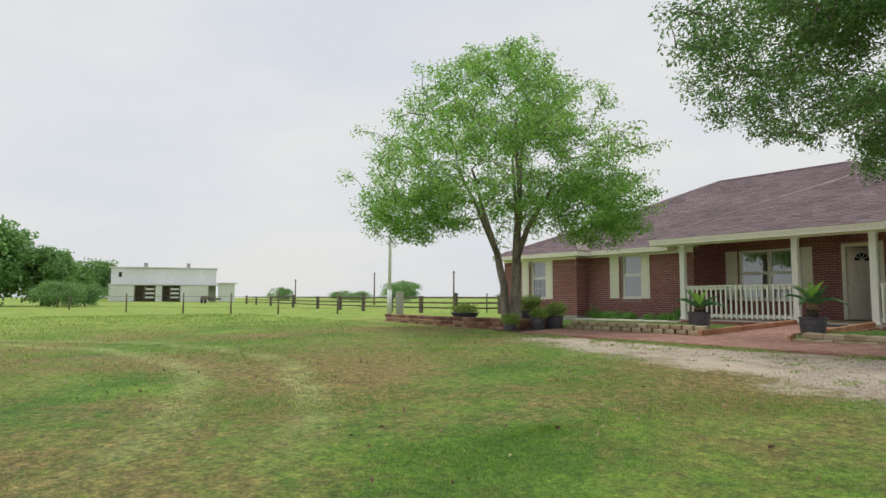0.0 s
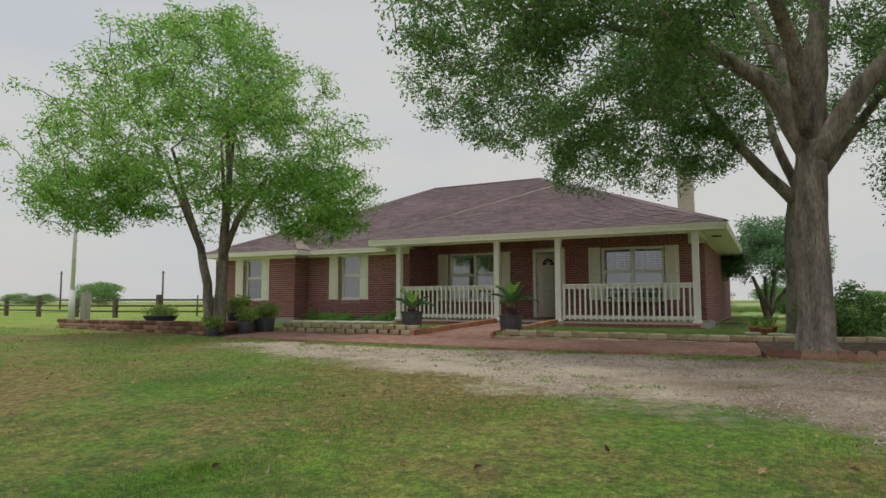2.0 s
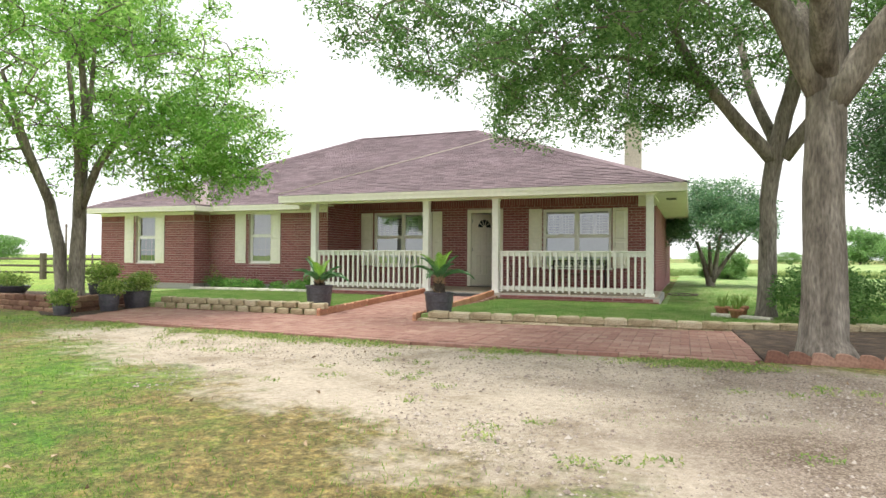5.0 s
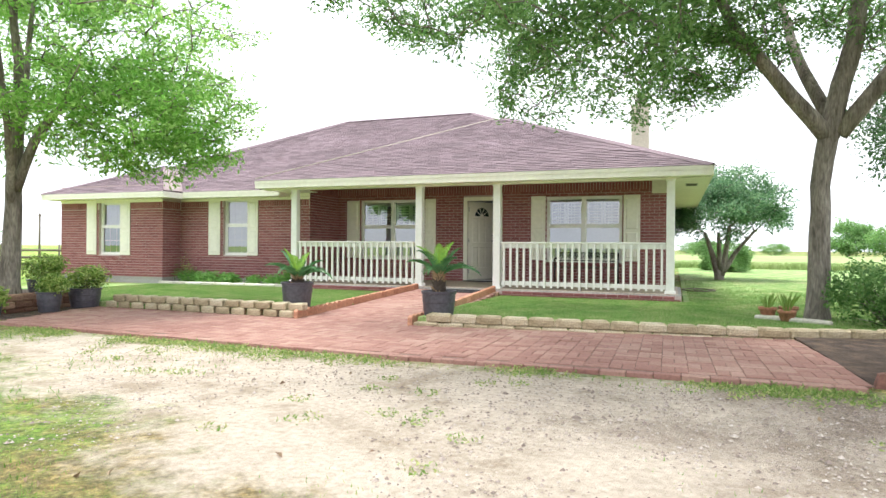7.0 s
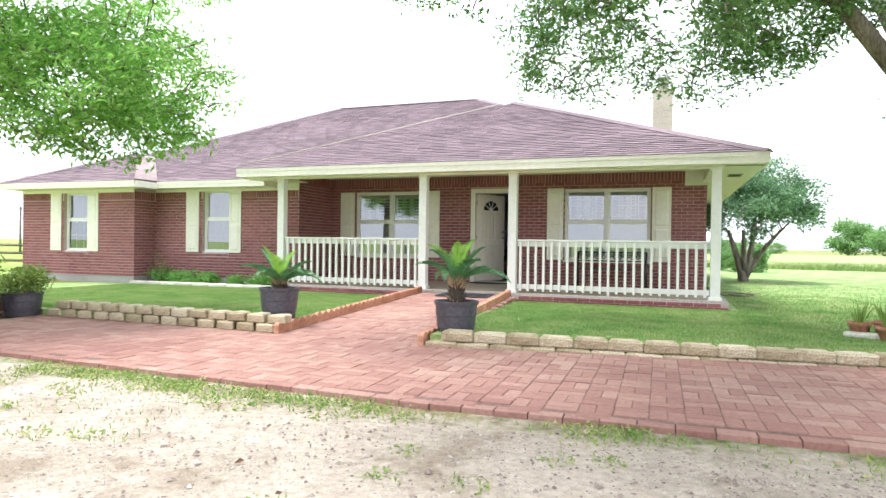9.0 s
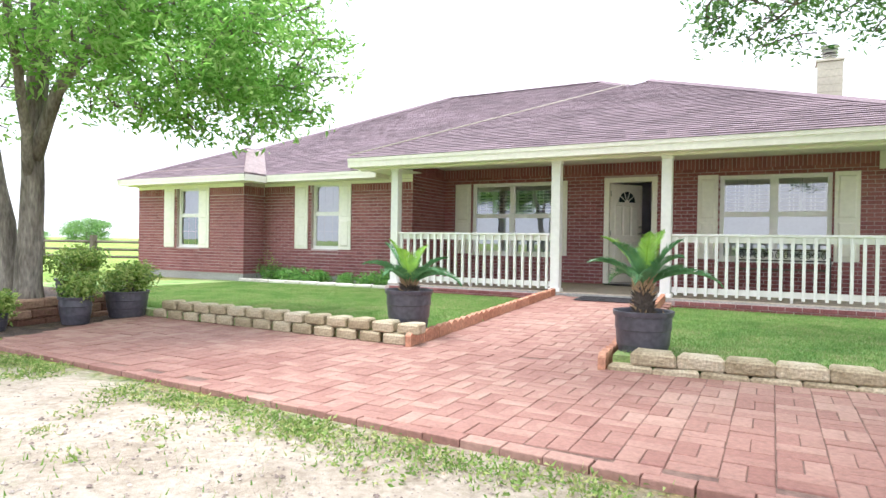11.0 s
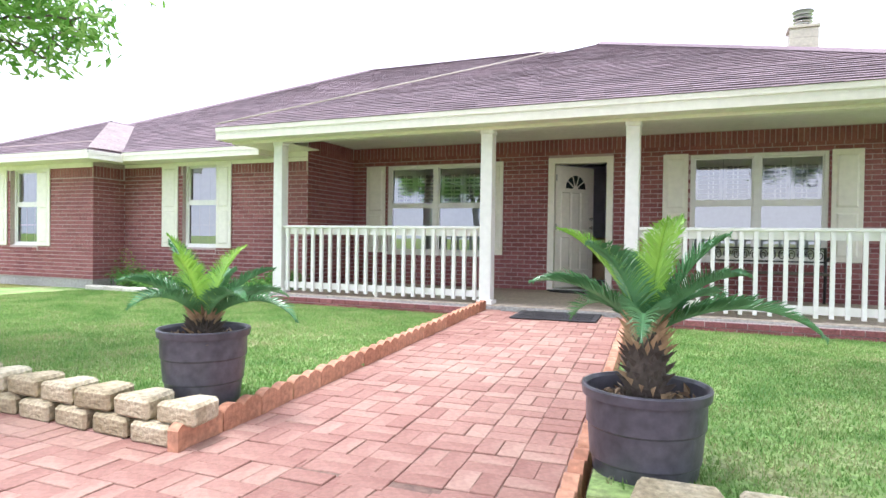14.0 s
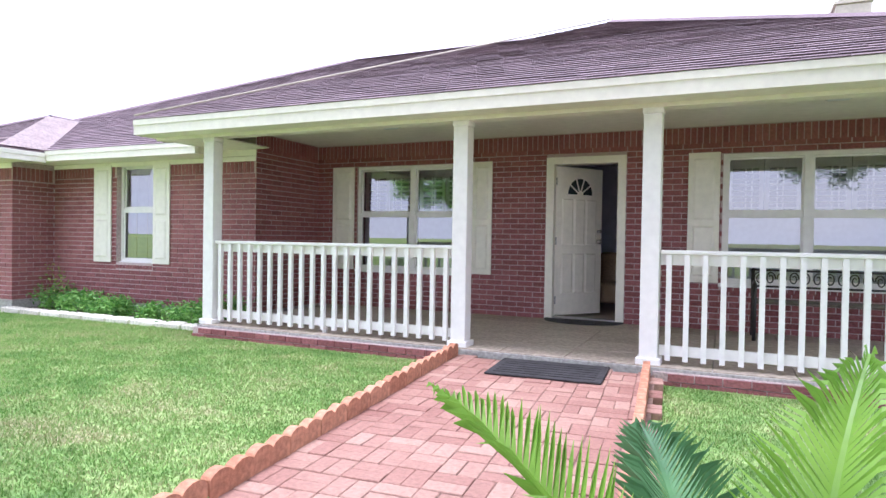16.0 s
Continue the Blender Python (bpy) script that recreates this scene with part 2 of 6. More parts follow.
def ground_material():
    """Lawn with worn patches; a gravel drive with a ragged edge crosses it."""
    m = bpy.data.materials.new("lawn_and_gravel_drive")
    m.use_nodes = True
    n, l = m.node_tree.nodes, m.node_tree.links
    bsdf = n["Principled BSDF"]
    bsdf.inputs["Roughness"].default_value = 0.95
    co = n.new("ShaderNodeTexCoord").outputs["Object"]
    xyz = n.new("ShaderNodeSeparateXYZ")
    l.new(co, xyz.inputs[0])

    def noisy(scale, detail=5, rough=0.55):
        t = n.new("ShaderNodeTexNoise")
        t.inputs["Scale"].default_value, t.inputs["Detail"].default_value, t.inputs["Roughness"].default_value = scale, detail, rough
        l.new(co, t.inputs["Vector"])
        return t.outputs[0]

    def mth(op, a, b):
        t = n.new("ShaderNodeMath")
        t.operation = op
        for i, v in enumerate((a, b)):
            if isinstance(v, (int, float)):
                t.inputs[i].default_value = v
            else:
                l.new(v, t.inputs[i])
        return t.outputs[0]

    def step(v, a, b):
        t = n.new("ShaderNodeMapRange")
        t.interpolation_type = "SMOOTHSTEP"
        t.inputs["From Min"].default_value, t.inputs["From Max"].default_value = a, b
        l.new(v, t.inputs["Value"])
        return t.outputs[0]

    def ramp(v, cols, lo=0.3, hi=0.7):
        t = n.new("ShaderNodeValToRGB")
        e = t.color_ramp.elements
        while len(e) < len(cols):
            e.new(0.5)
        for i, c in enumerate(cols):
            e[i].position, e[i].color = lo + (hi - lo) * i / (len(cols) - 1), (*c, 1)
        l.new(v, t.inputs[0])
        return t.outputs[0]

    def blend(f, a, b):
        t = n.new("ShaderNodeMix")
        t.data_type = "RGBA"
        l.new(f, t.inputs[0])
        l.new(a, t.inputs["A"])
        l.new(b, t.inputs["B"])
        return t.outputs["Result"]

    green = ramp(noisy(0.55, 6, 0.6), [(0.057, 0.158, 0.013), (0.108, 0.23, 0.023), (0.19, 0.305, 0.046)], 0.36, 0.64)
    dry = ramp(noisy(14, 6, 0.7), [(0.12, 0.09, 0.035), (0.235, 0.18, 0.07), (0.38, 0.31, 0.14)])
    worn = step(mth("ADD", noisy(0.3, 4, 0.6), mth("MULTIPLY", noisy(5, 6, 0.75), 0.62)), 0.655, 0.95)
    turf = blend(worn, green, dry)
    # sunlit look of the far lawn put into paler turf towards the fence, and two wheel tracks that curve over the yard
    pasture = ramp(noisy(0.5, 5, 0.6), [(0.16, 0.29, 0.03), (0.25, 0.38, 0.06), (0.34, 0.43, 0.11)])
    turf = blend(mth("MULTIPLY", step(mth("MULTIPLY", xyz.outputs[0], -1.0), 13.0, 25.0), 0.75), turf, pasture)
    bow = mth("ADD", mth("SUBTRACT", xyz.outputs[1], 5.9), mth("MULTIPLY", mth("POWER", mth("ADD", xyz.outputs[0], 10.5), 2.0), 0.055))
    wander = mth("MULTIPLY", mth("SUBTRACT", noisy(0.6, 3), 0.5), 0.6)
    rut = [step(mth("SUBTRACT", 0.34, mth("ABSOLUTE", mth("ADD", mth("ADD", bow, wander), side), 0.0)), 0.0, 0.3) for side in (0.0, 1.2)]
    reach = mth("MULTIPLY", step(mth("MULTIPLY", xyz.outputs[0], -1.0), 3.5, 6.5), step(mth("ADD", xyz.outputs[0], 22.0), 0.0, 6.0))
    rutted = mth("MULTIPLY", mth("MULTIPLY", mth("MAXIMUM", rut[0], rut[1]), reach), step(noisy(2.2, 5, 0.7), 0.25, 0.7))
    straw = ramp(noisy(16, 5, 0.7), [(0.24, 0.29, 0.09), (0.36, 0.40, 0.16), (0.46, 0.48, 0.24)])
    turf = blend(mth("MULTIPLY", rutted, 0.8), turf, straw)
    fine = ramp(noisy(38, 6, 0.75), [(0.35, 0.36, 0.34), (0.95, 0.95, 0.9), (1.65, 1.6, 1.45)], 0.32, 0.68)
    clump = ramp(noisy(11, 5, 0.7), [(0.55, 0.6, 0.5), (1.0, 1.0, 1.0), (1.45, 1.35, 1.2)], 0.34, 0.66)
    both = n.new("ShaderNodeVectorMath")
    both.operation = "MULTIPLY"
    l.new(fine, both.inputs[0])
    l.new(clump, both.inputs[1])
    mul = n.new("ShaderNodeVectorMath")
    mul.operation = "MULTIPLY"
    l.new(turf, mul.inputs[0])
    l.new(both.outputs[0], mul.inputs[1])
    stones = n.new("ShaderNodeTexVoronoi")
    stones.inputs["Scale"].default_value = 95
    l.new(co, stones.inputs["Vector"])
    grit = ramp(stones.outputs["Color"], [(0.135, 0.095, 0.07), (0.28, 0.215, 0.17), (0.47, 0.39, 0.32)], 0.1, 0.9)
    sand = ramp(noisy(22, 6, 0.7), [(0.37, 0.305, 0.235), (0.51, 0.435, 0.35), (0.63, 0.555, 0.465)])
    sandy = step(mth("ADD", mth("MULTIPLY", xyz.outputs[0], -0.16), noisy(0.8)), 0.6, 1.05)
    drive = blend(sandy, grit, sand)
    stain = ramp(noisy(1.6, 7, 0.7), [(0.70, 0.66, 0.59), (0.98, 0.97, 0.95), (1.12, 1.11, 1.1)], 0.34, 0.6)
    soiled = n.new("ShaderNodeVectorMath")
    soiled.operation = "MULTIPLY"
    l.new(drive, soiled.inputs[0])
    l.new(stain, soiled.inputs[1])
    drive = soiled.outputs[0]
    rag = mth("MULTIPLY", mth("SUBTRACT", mth("ADD", noisy(0.9, 4), mth("MULTIPLY", noisy(7, 5, 0.7), 0.7)), 0.85), 2.4)
    line = mth("SUBTRACT", xyz.outputs[1], mth("SUBTRACT", 6.92, mth("MULTIPLY", xyz.outputs[0], 0.387)))
    near = step(mth("ADD", line, rag), -0.35, 0.55)
    west = step(mth("ADD", xyz.outputs[0], mth("ADD", rag, 9.9)), -0.6, 0.9)
    north = step(mth("ADD", mth("SUBTRACT", 11.75, xyz.outputs[1]), mth("MULTIPLY", rag, 0.6)), -0.25, 0.25)
    mask = mth("MULTIPLY", mth("MULTIPLY", near, west), north)
    l.new(blend(mask, mul.outputs[0], drive), bsdf.inputs["Base Color"])
    b = n.new("ShaderNodeBump")
    b.inputs["Strength"].default_value, b.inputs["Distance"].default_value = 0.9, 0.03
    l.new(noisy(45, 6, 0.75), b.inputs["Height"])
    l.new(b.outputs[0], bsdf.inputs["Normal"])
    return m


GROUND = ground_material()


# ---------------------------------------------------------------- ground
def ground_z(x, y):
    """The yard falls slightly away from the house towards the open field."""
    t = np.clip((np.asarray(y) - 3.2) / 5.5, 0, 1)
    near = np.clip(1 - (np.abs(np.asarray(x) + 6) - 8) / 25, 0, 1)
    return (0.145 * t * t * (3 - 2 * t) - 0.02) * near


def spread(a, b, step_in, far):
    inner = np.arange(a, b + step_in, step_in)
    out = [step_in * 1.35 ** i for i in range(1, 40)]
    grow = np.cumsum(out)
    grow = grow[grow < far]
    return np.concatenate((a - grow[::-1], inner, b + grow))


def build_ground():
    xs, ys = spread(-16, 4, 0.4, 2600), spread(-2, 20, 0.4, 2600)
    gx, gy = np.meshgrid(xs, ys)
    gz = ground_z(gx, gy)
    for i in range(gx.shape[0]):
        for j in range(gx.shape[1]):
            x, y = gx[i, j], gy[i, j]
            if -18 < x < 6 and -3 < y < 11:
                gz[i, j] += 0.022 * noise.noise((x * 0.7, y * 0.7, 0)) + 0.010 * noise.noise((x * 2.1, y * 2.1, 3))
    nx, ny = len(xs), len(ys)
    idx = np.arange(nx * ny).reshape(ny, nx)
    faces = np.stack((idx[:-1, :-1], idx[:-1, 1:], idx[1:, 1:], idx[1:, :-1]), -1).reshape(-1, 4)
    ob = raw("ground", np.stack((gx, gy, gz), -1).reshape(-1, 3), faces, GROUND, smooth=True)
    tagged(ob, "patchy green lawn with a pale gravel drive across it", "ground", kind="structure")


build_ground()


def lawn_patch(name, pts, label):
    """A raised lawn between kerb and porch, from a ring of (x, y, z)."""
    bm = bmesh.new()
    f = bm.faces.new([bm.verts.new(p) for p in pts])
    r = bmesh.ops.extrude_face_region(bm, geom=[f])
    for v in [e for e in r["geom"] if isinstance(e, bmesh.types.BMVert)]:
        v.co.z -= 0.3
    bmesh.ops.recalc_face_normals(bm, faces=bm.faces)
    return tagged(part(name, bm, LAWN), label, "lawn", kind="structure")


lawn_west = lawn_patch("lawn_west", [(-11.35, 14.0, 0.24), (-7.68, 13.95, 0.24), (-8.05, 19.0, 0.16), (-11.3, 19.0, 0.16), (-11.3, 20.3, 0.12), (-15.7, 20.3, 0.12), (-15.7, 19.7, 0.12), (-20.5, 19.7, 0.08), (-19, 16, 0.1), (-13, 15.0, 0.16)], "bright green mown lawn between the kerb and the porch")
lawn_east = lawn_patch("lawn_east", [(-5.95, 13.9, 0.26), (-2.1, 14.3, 0.25), (0.5, 15.3, 0.20), (14, 17, 0.11), (60, 120, 0.01), (-2.8, 120, 0.145), (-2.8, 19.0, 0.16), (-6.38, 19.0, 0.16)], "bright green mown lawn beside the brick walk")

FIELD = mat("hay_field", [(0.16, 0.25, 0.07), (0.25, 0.34, 0.11), (0.36, 0.42, 0.17)], 0.35, 9, 0.95, 0.8, 6, fine=0.3)
tagged(part("field", boxes((-6, 60, 44, 118, -0.1, 0.36)), FIELD), "pale green hay field behind the mown lawn", "field", kind="structure")

# ---------------------------------------------------------------- house
house = empty("house", -11, 26, 0, "single-storey red brick house with brown hip roof and white porch", "house")
house.location = (0, 0, 0)
WALL_Z = 2.75


def wall_with_openings(name, axis, at, a, b, z0, z1, holes, inward, material=MORTAR, thick=0.22):
    """A wall along x (axis 'x', at y) or along y, cut through by holes (a0, a1, z0, z1)."""
    bm = bmesh.new()
    cuts = sorted({a, b, *[h[0] for h in holes], *[h[1] for h in holes]})
    for p, q in zip(cuts, cuts[1:]):
        mid = (p + q) / 2
        zs = [z0]
        for h in sorted((h for h in holes if h[0] < mid < h[1]), key=lambda h: h[2]):
            zs += [h[2], h[3]]
        zs.append(z1)
        for lo, hi in zip(zs[::2], zs[1::2]):
            if hi - lo > 0.001:
                lo_t, hi_t = sorted((at, at + inward * thick))
                if axis == "x":
                    box(bm, p, q, lo_t, hi_t, lo, hi)
                else:
                    box(bm, lo_t, hi_t, p, q, lo, hi)
    bmesh.ops.remove_doubles(bm, verts=bm.verts, dist=1e-5)
    return part(name, bm, material, house)


# openings: x0, x1, z0, z1
WIN_L, WIN_R, DOOR = (-10.87, -9.03, 0.84, 2.37), (-5.86, -4.11, 0.84, 2.37), (-7.90, -7.03, 0.30, 2.34)
WIN_B, WIN_A = (-14.24, -13.47, 0.88, 2.36), (-17.92, -17.13, 0.86, 2.30)
FRONT_Y, B_Y, A_Y, SIDE_E, SIDE_W, ALC_X, JOG_X, BACK_Y = 21.70, 20.28, 19.62, -3.05, -19.35, -11.57, -15.66, 33.4
wall_with_openings("front_wall", "x", FRONT_Y, ALC_X, SIDE_E, 0.1, WALL_Z, [WIN_L, WIN_R, DOOR], 1)
wall_with_openings("bedroom_wall", "x", B_Y, JOG_X, ALC_X, 0.28, WALL_Z, [WIN_B], 1)
wall_with_openings("wing_wall", "x", A_Y, SIDE_W, JOG_X, 0.28, WALL_Z, [WIN_A], 1)
wall_with_openings("alcove_wall", "y", ALC_X, B_Y + 0.22, FRONT_Y + 0.22, 0.1, WALL_Z, [], -1)
wall_with_openings("jog_wall", "y", JOG_X, A_Y + 0.22, B_Y + 0.22, 0.28, WALL_Z, [], -1)
wall_with_openings("east_wall", "y", SIDE_E, FRONT_Y + 0.22, BACK_Y, 0.1, WALL_Z, [], -1)
wall_with_openings("west_wall", "y", SIDE_W, A_Y + 0.22, BACK_Y, 0.28, WALL_Z, [], 1)
wall_with_openings("back_wall", "x", BACK_Y, SIDE_W, SIDE_E, 0.1, WALL_Z, [], -1)
part("foundation", boxes((SIDE_W + 0.01, JOG_X - 0.01, A_Y + 0.012, BACK_Y, -0.1, 0.28), (JOG_X - 0.02, ALC_X - 0.01, B_Y + 0.012, BACK_Y - 0.01, -0.1, 0.28)), CONCRETE, house)
part("floor_slab", boxes((SIDE_W + 0.23, SIDE_E - 0.23, FRONT_Y + 0.003, BACK_Y - 0.23, 0.1, 0.296)), HALLFLOOR, house)

# rooms behind the openings
def room(name, x0, x1, y0, y1, paint):
    bm = boxes((x0, x1, y1, y1 + 0.05, 0.3, 2.6), (x0 - 0.05, x0, y0, y1, 0.3, 2.6), (x1, x1 + 0.05, y0, y1, 0.3, 2.6), (x0 - 0.05, x1 + 0.05, y0, y1 + 0.05, 2.6, 2.65))
    return part(name, bm, paint, house)


room("hall_room", -8.3, -6.4, FRONT_Y + 0.23, 24.6, HALLPAINT)
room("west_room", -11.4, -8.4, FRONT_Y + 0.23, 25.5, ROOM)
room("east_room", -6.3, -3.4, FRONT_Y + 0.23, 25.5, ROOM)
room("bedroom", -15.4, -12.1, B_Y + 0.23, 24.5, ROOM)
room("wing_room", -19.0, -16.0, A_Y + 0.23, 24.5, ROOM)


# roof
def roof_slope(name, pts):
    bm = bmesh.new()
    vs = [bm.verts.new(p) for p in pts]
    f = bm.faces.new(vs)
    f.normal_update()
    if f.normal.z < 0:
        f.normal_flip()
    r = bmesh.ops.extrude_face_region(bm, geom=[f])
    for v in [e for e in r["geom"] if isinstance(e, bmesh.types.BMVert)]:
        v.co.z -= 0.05
    bmesh.ops.recalc_face_normals(bm, faces=bm.faces)
    return part(name, bm, SHINGLE, house)


RIDGE_Z, RIDGE_Y = 5.68, 26.9
M = {"sw": (-19.5, 19.78, 2.53), "se": (-2.33, 19.78, 2.53), "ne": (-2.33, 34.0, 2.53), "nw": (-19.5, 34.0, 2.53), "rl": (-14.2, RIDGE_Y, RIDGE_Z), "rr": (-9.42, RIDGE_Y, RIDGE_Z)}
P = {"w": (-12.15, 18.85, 2.64), "e": (-2.33, 18.85, 2.64), "top": (-7.5, 23.75, 4.77), "back": (-7.5, 25.0, 4.77), "wb": (-12.15, 20.1, 2.64), "eb": (-2.33, 20.2, 2.64)}
A = {"w": (-19.5, 19.12, 2.50), "e": (-15.15, 19.12, 2.50), "top": (-17.32, 21.3, 3.46), "back": (-17.32, 22.4, 3.46), "wb": (-19.5, 20.3, 2.50), "eb": (-15.15, 20.3, 2.50)}
SLOPES = [
    ("main_front", [M["sw"], (-12.0, 19.78, 2.53), (-12.0, 20.4, 2.804), (-2.95, 20.4, 2.804), M["rr"], M["rl"]]), ("main_east", [M["se"], M["ne"], M["rr"]]), ("main_west", [M["nw"], M["sw"], M["rl"]]), ("main_back", [M["ne"], M["nw"], M["rl"], M["rr"]]),
    ("porch_front", [P["w"], P["e"], P["top"]]), ("porch_west", [P["wb"], P["w"], P["top"], P["back"]]), ("porch_east", [P["e"], P["eb"], P["back"], P["top"]]),
    ("wing_front", [A["w"], A["e"], A["top"]]), ("wing_west", [A["wb"], A["w"], A["top"], A["back"]]), ("wing_east", [A["e"], A["eb"], A["back"], A["top"]]),
]
roof_of = {key: roof_slope("roof", pts) for key, pts in SLOPES}


def fascia(x0, y0, x1, y1, z0, z1):
    d = Vector((x1 - x0, y1 - y0, 0))
    m = Matrix.Translation((x0, y0, 0)) @ Matrix.Rotation(math.atan2(d.y, d.x), 4, "Z")
    bm = bmesh.new()
    box(bm, 0, d.length, -0.012, 0.012, z0, z1, m)
    box(bm, 0, d.length, -0.022, -0.0125, z1 - 0.05, z1 + 0.012, m)
    part("fascia", bm, CREAM, house)


fascia(-12.15, 18.86, -2.33, 18.86, 2.47, 2.63)
fascia(-12.15, 19.8, -12.15, 18.86, 2.47, 2.63)
fascia(-2.33, 18.86, -2.33, 34, 2.47, 2.63)
fascia(-15.15, 19.79, -12.15, 19.79, 2.38, 2.52)
fascia(-19.5, 19.13, -15.15, 19.13, 2.36, 2.49)
fascia(-15.15, 19.13, -15.15, 19.79, 2.36, 2.49)
fascia(-19.5, 34, -19.5, 19.13, 2.36, 2.49)
part("soffit", boxes((-19.48, -15.17, 19.145, A_Y - 0.002, 2.365, 2.38), (JOG_X + 0.002, -12.16, 19.805, B_Y - 0.002, 2.385, 2.40)), CREAM, house)
part("east_soffit", boxes((SIDE_E + 0.002, -2.345, 19.3, 33.9, 2.475, 2.49)), CREAM, house)
part("porch_soffit", boxes((-12.14, -2.345, 18.875, 19.12, 2.475, 2.49)), CREAM, house)
tagged(part("porch_ceiling", boxes((ALC_X, SIDE_E + 0.7, 19.28, FRONT_Y - 0.002, 2.70, 2.72)), CEILING, house), "cream painted porch ceiling")
part("porch_beam", boxes((-12.1, -2.92, 19.125, 19.275, 2.44, 2.70)), CREAM, house)
part("side_beam", boxes((-3.13, -2.96, 19.28, FRONT_Y - 0.3, 2.44, 2.70)), CREAM, house)
part("wing_frieze", boxes((SIDE_W, JOG_X, A_Y - 0.02, A_Y - 0.003, 2.28, 2.362), (JOG_X + 0.003, ALC_X, B_Y - 0.02, B_Y - 0.003, 2.32, 2.383)), CREAM, house)

part("west_soffit", boxes((-12.14, -11.345, 19.277, B_Y - 0.022, 2.475, 2.49)), CREAM, house)
part("soffit_end", boxes((-12.158, -12.142, 19.806, B_Y - 0.022, 2.402, 2.49)), CREAM, house)
part("alcove_frieze", boxes((-12.15, ALC_X + 0.008, B_Y - 0.021, B_Y - 0.006, 2.39, 2.70)), CREAM, house)
part("beam_end", boxes((-3.46, SIDE_E + 0.012, FRONT_Y - 0.03, FRONT_Y - 0.011, 2.40, 2.698)), CREAM, house)

# porch floor
porch_floor = part("porch_floor", boxes((-11.35, -2.84, 19.06, FRONT_Y - 0.004, 0.0, 0.285)), CONCRETE, house)
edge = part("porch_edge", boxes((-11.37, -8.1, 19.012, 19.056, 0.02, 0.262), (-6.35, -2.84, 19.012, 19.056, 0.02, 0.262)), MORTAR, house)
for start, stop in ((-11.37, -8.15), (-6.33, -2.9)):
    x = start
    while x + 0.2 < stop + 0.1:
        for z in (0.135, 0.2):
            shift = 0.1 if z > 0.15 else 0
            if x + shift + 0.2 < stop + 0.12:
                part("brick", boxes((x + shift, x + shift + 0.195, 18.995, 19.0115, z, z + 0.056)), BRICK_ONE, edge)
        x += 0.205


# ---------------------------------------------------------------- porch posts and rails
def porch_post():
    post = empty("porch_post", 0, 0, 0, "white square porch post with base and cap trim", "post", "porch posts")
    part("shaft", bevelled(boxes((-0.075, 0.075, -0.075, 0.075, 0.06, 2.10)), 0.006, 1), WHITE, post)
    part("base", bevelled(boxes((-0.1, 0.1, -0.1, 0.1, 0.0, 0.06)), 0.006, 1), WHITE, post)
    part("cap", bevelled(boxes((-0.085, 0.085, -0.08, 0.08, 2.10, 2.15)), 0.008, 1), WHITE, post)
    return post


first_post = porch_post()
first_post.matrix_basis = pose(-11.27, 19.2, 0.29)
for x in (-8.13, -6.4, -3.04):
    copy_thing(first_post, pose(x, 19.2, 0.29))


def porch_railing(x0, x1):
    rail = empty("porch_railing", (x0 + x1) / 2, 19.2, 0.29, "white wooden railing with square balusters between porch posts", "railing", "porch railings")
    h = (x1 - x0) / 2
    part("top_rail", bevelled(boxes((-h, h, -0.05, 0.05, 0.93, 0.965)), 0.006, 1), WHITE, rail)
    part("upper_rail", boxes((-h, h, -0.002, 0.036, 0.84, 0.929)), WHITE, rail)
    part("lower_rail", boxes((-h, h, -0.002, 0.036, 0.08, 0.165)), WHITE, rail)
    n = round((x1 - x0) / 0.142)
    me = None
    for i in range(n):
        x = -h + (i + 0.5) * 2 * h / n
        if me is None:
            ob = part("baluster", boxes((-0.021, 0.021, -0.042, -0.0025, 0.045, 0.929)), WHITE, rail)
            me = ob.data
        else:
            ob = new("baluster", me)
            ob.parent = rail
        ob.location.x = x
    part("support_leg", boxes((-0.02, 0.02, 0.0, 0.034, 0.0, 0.079)), WHITE, rail)


porch_railing(-11.19, -8.21)
porch_railing(-6.32, -3.12)


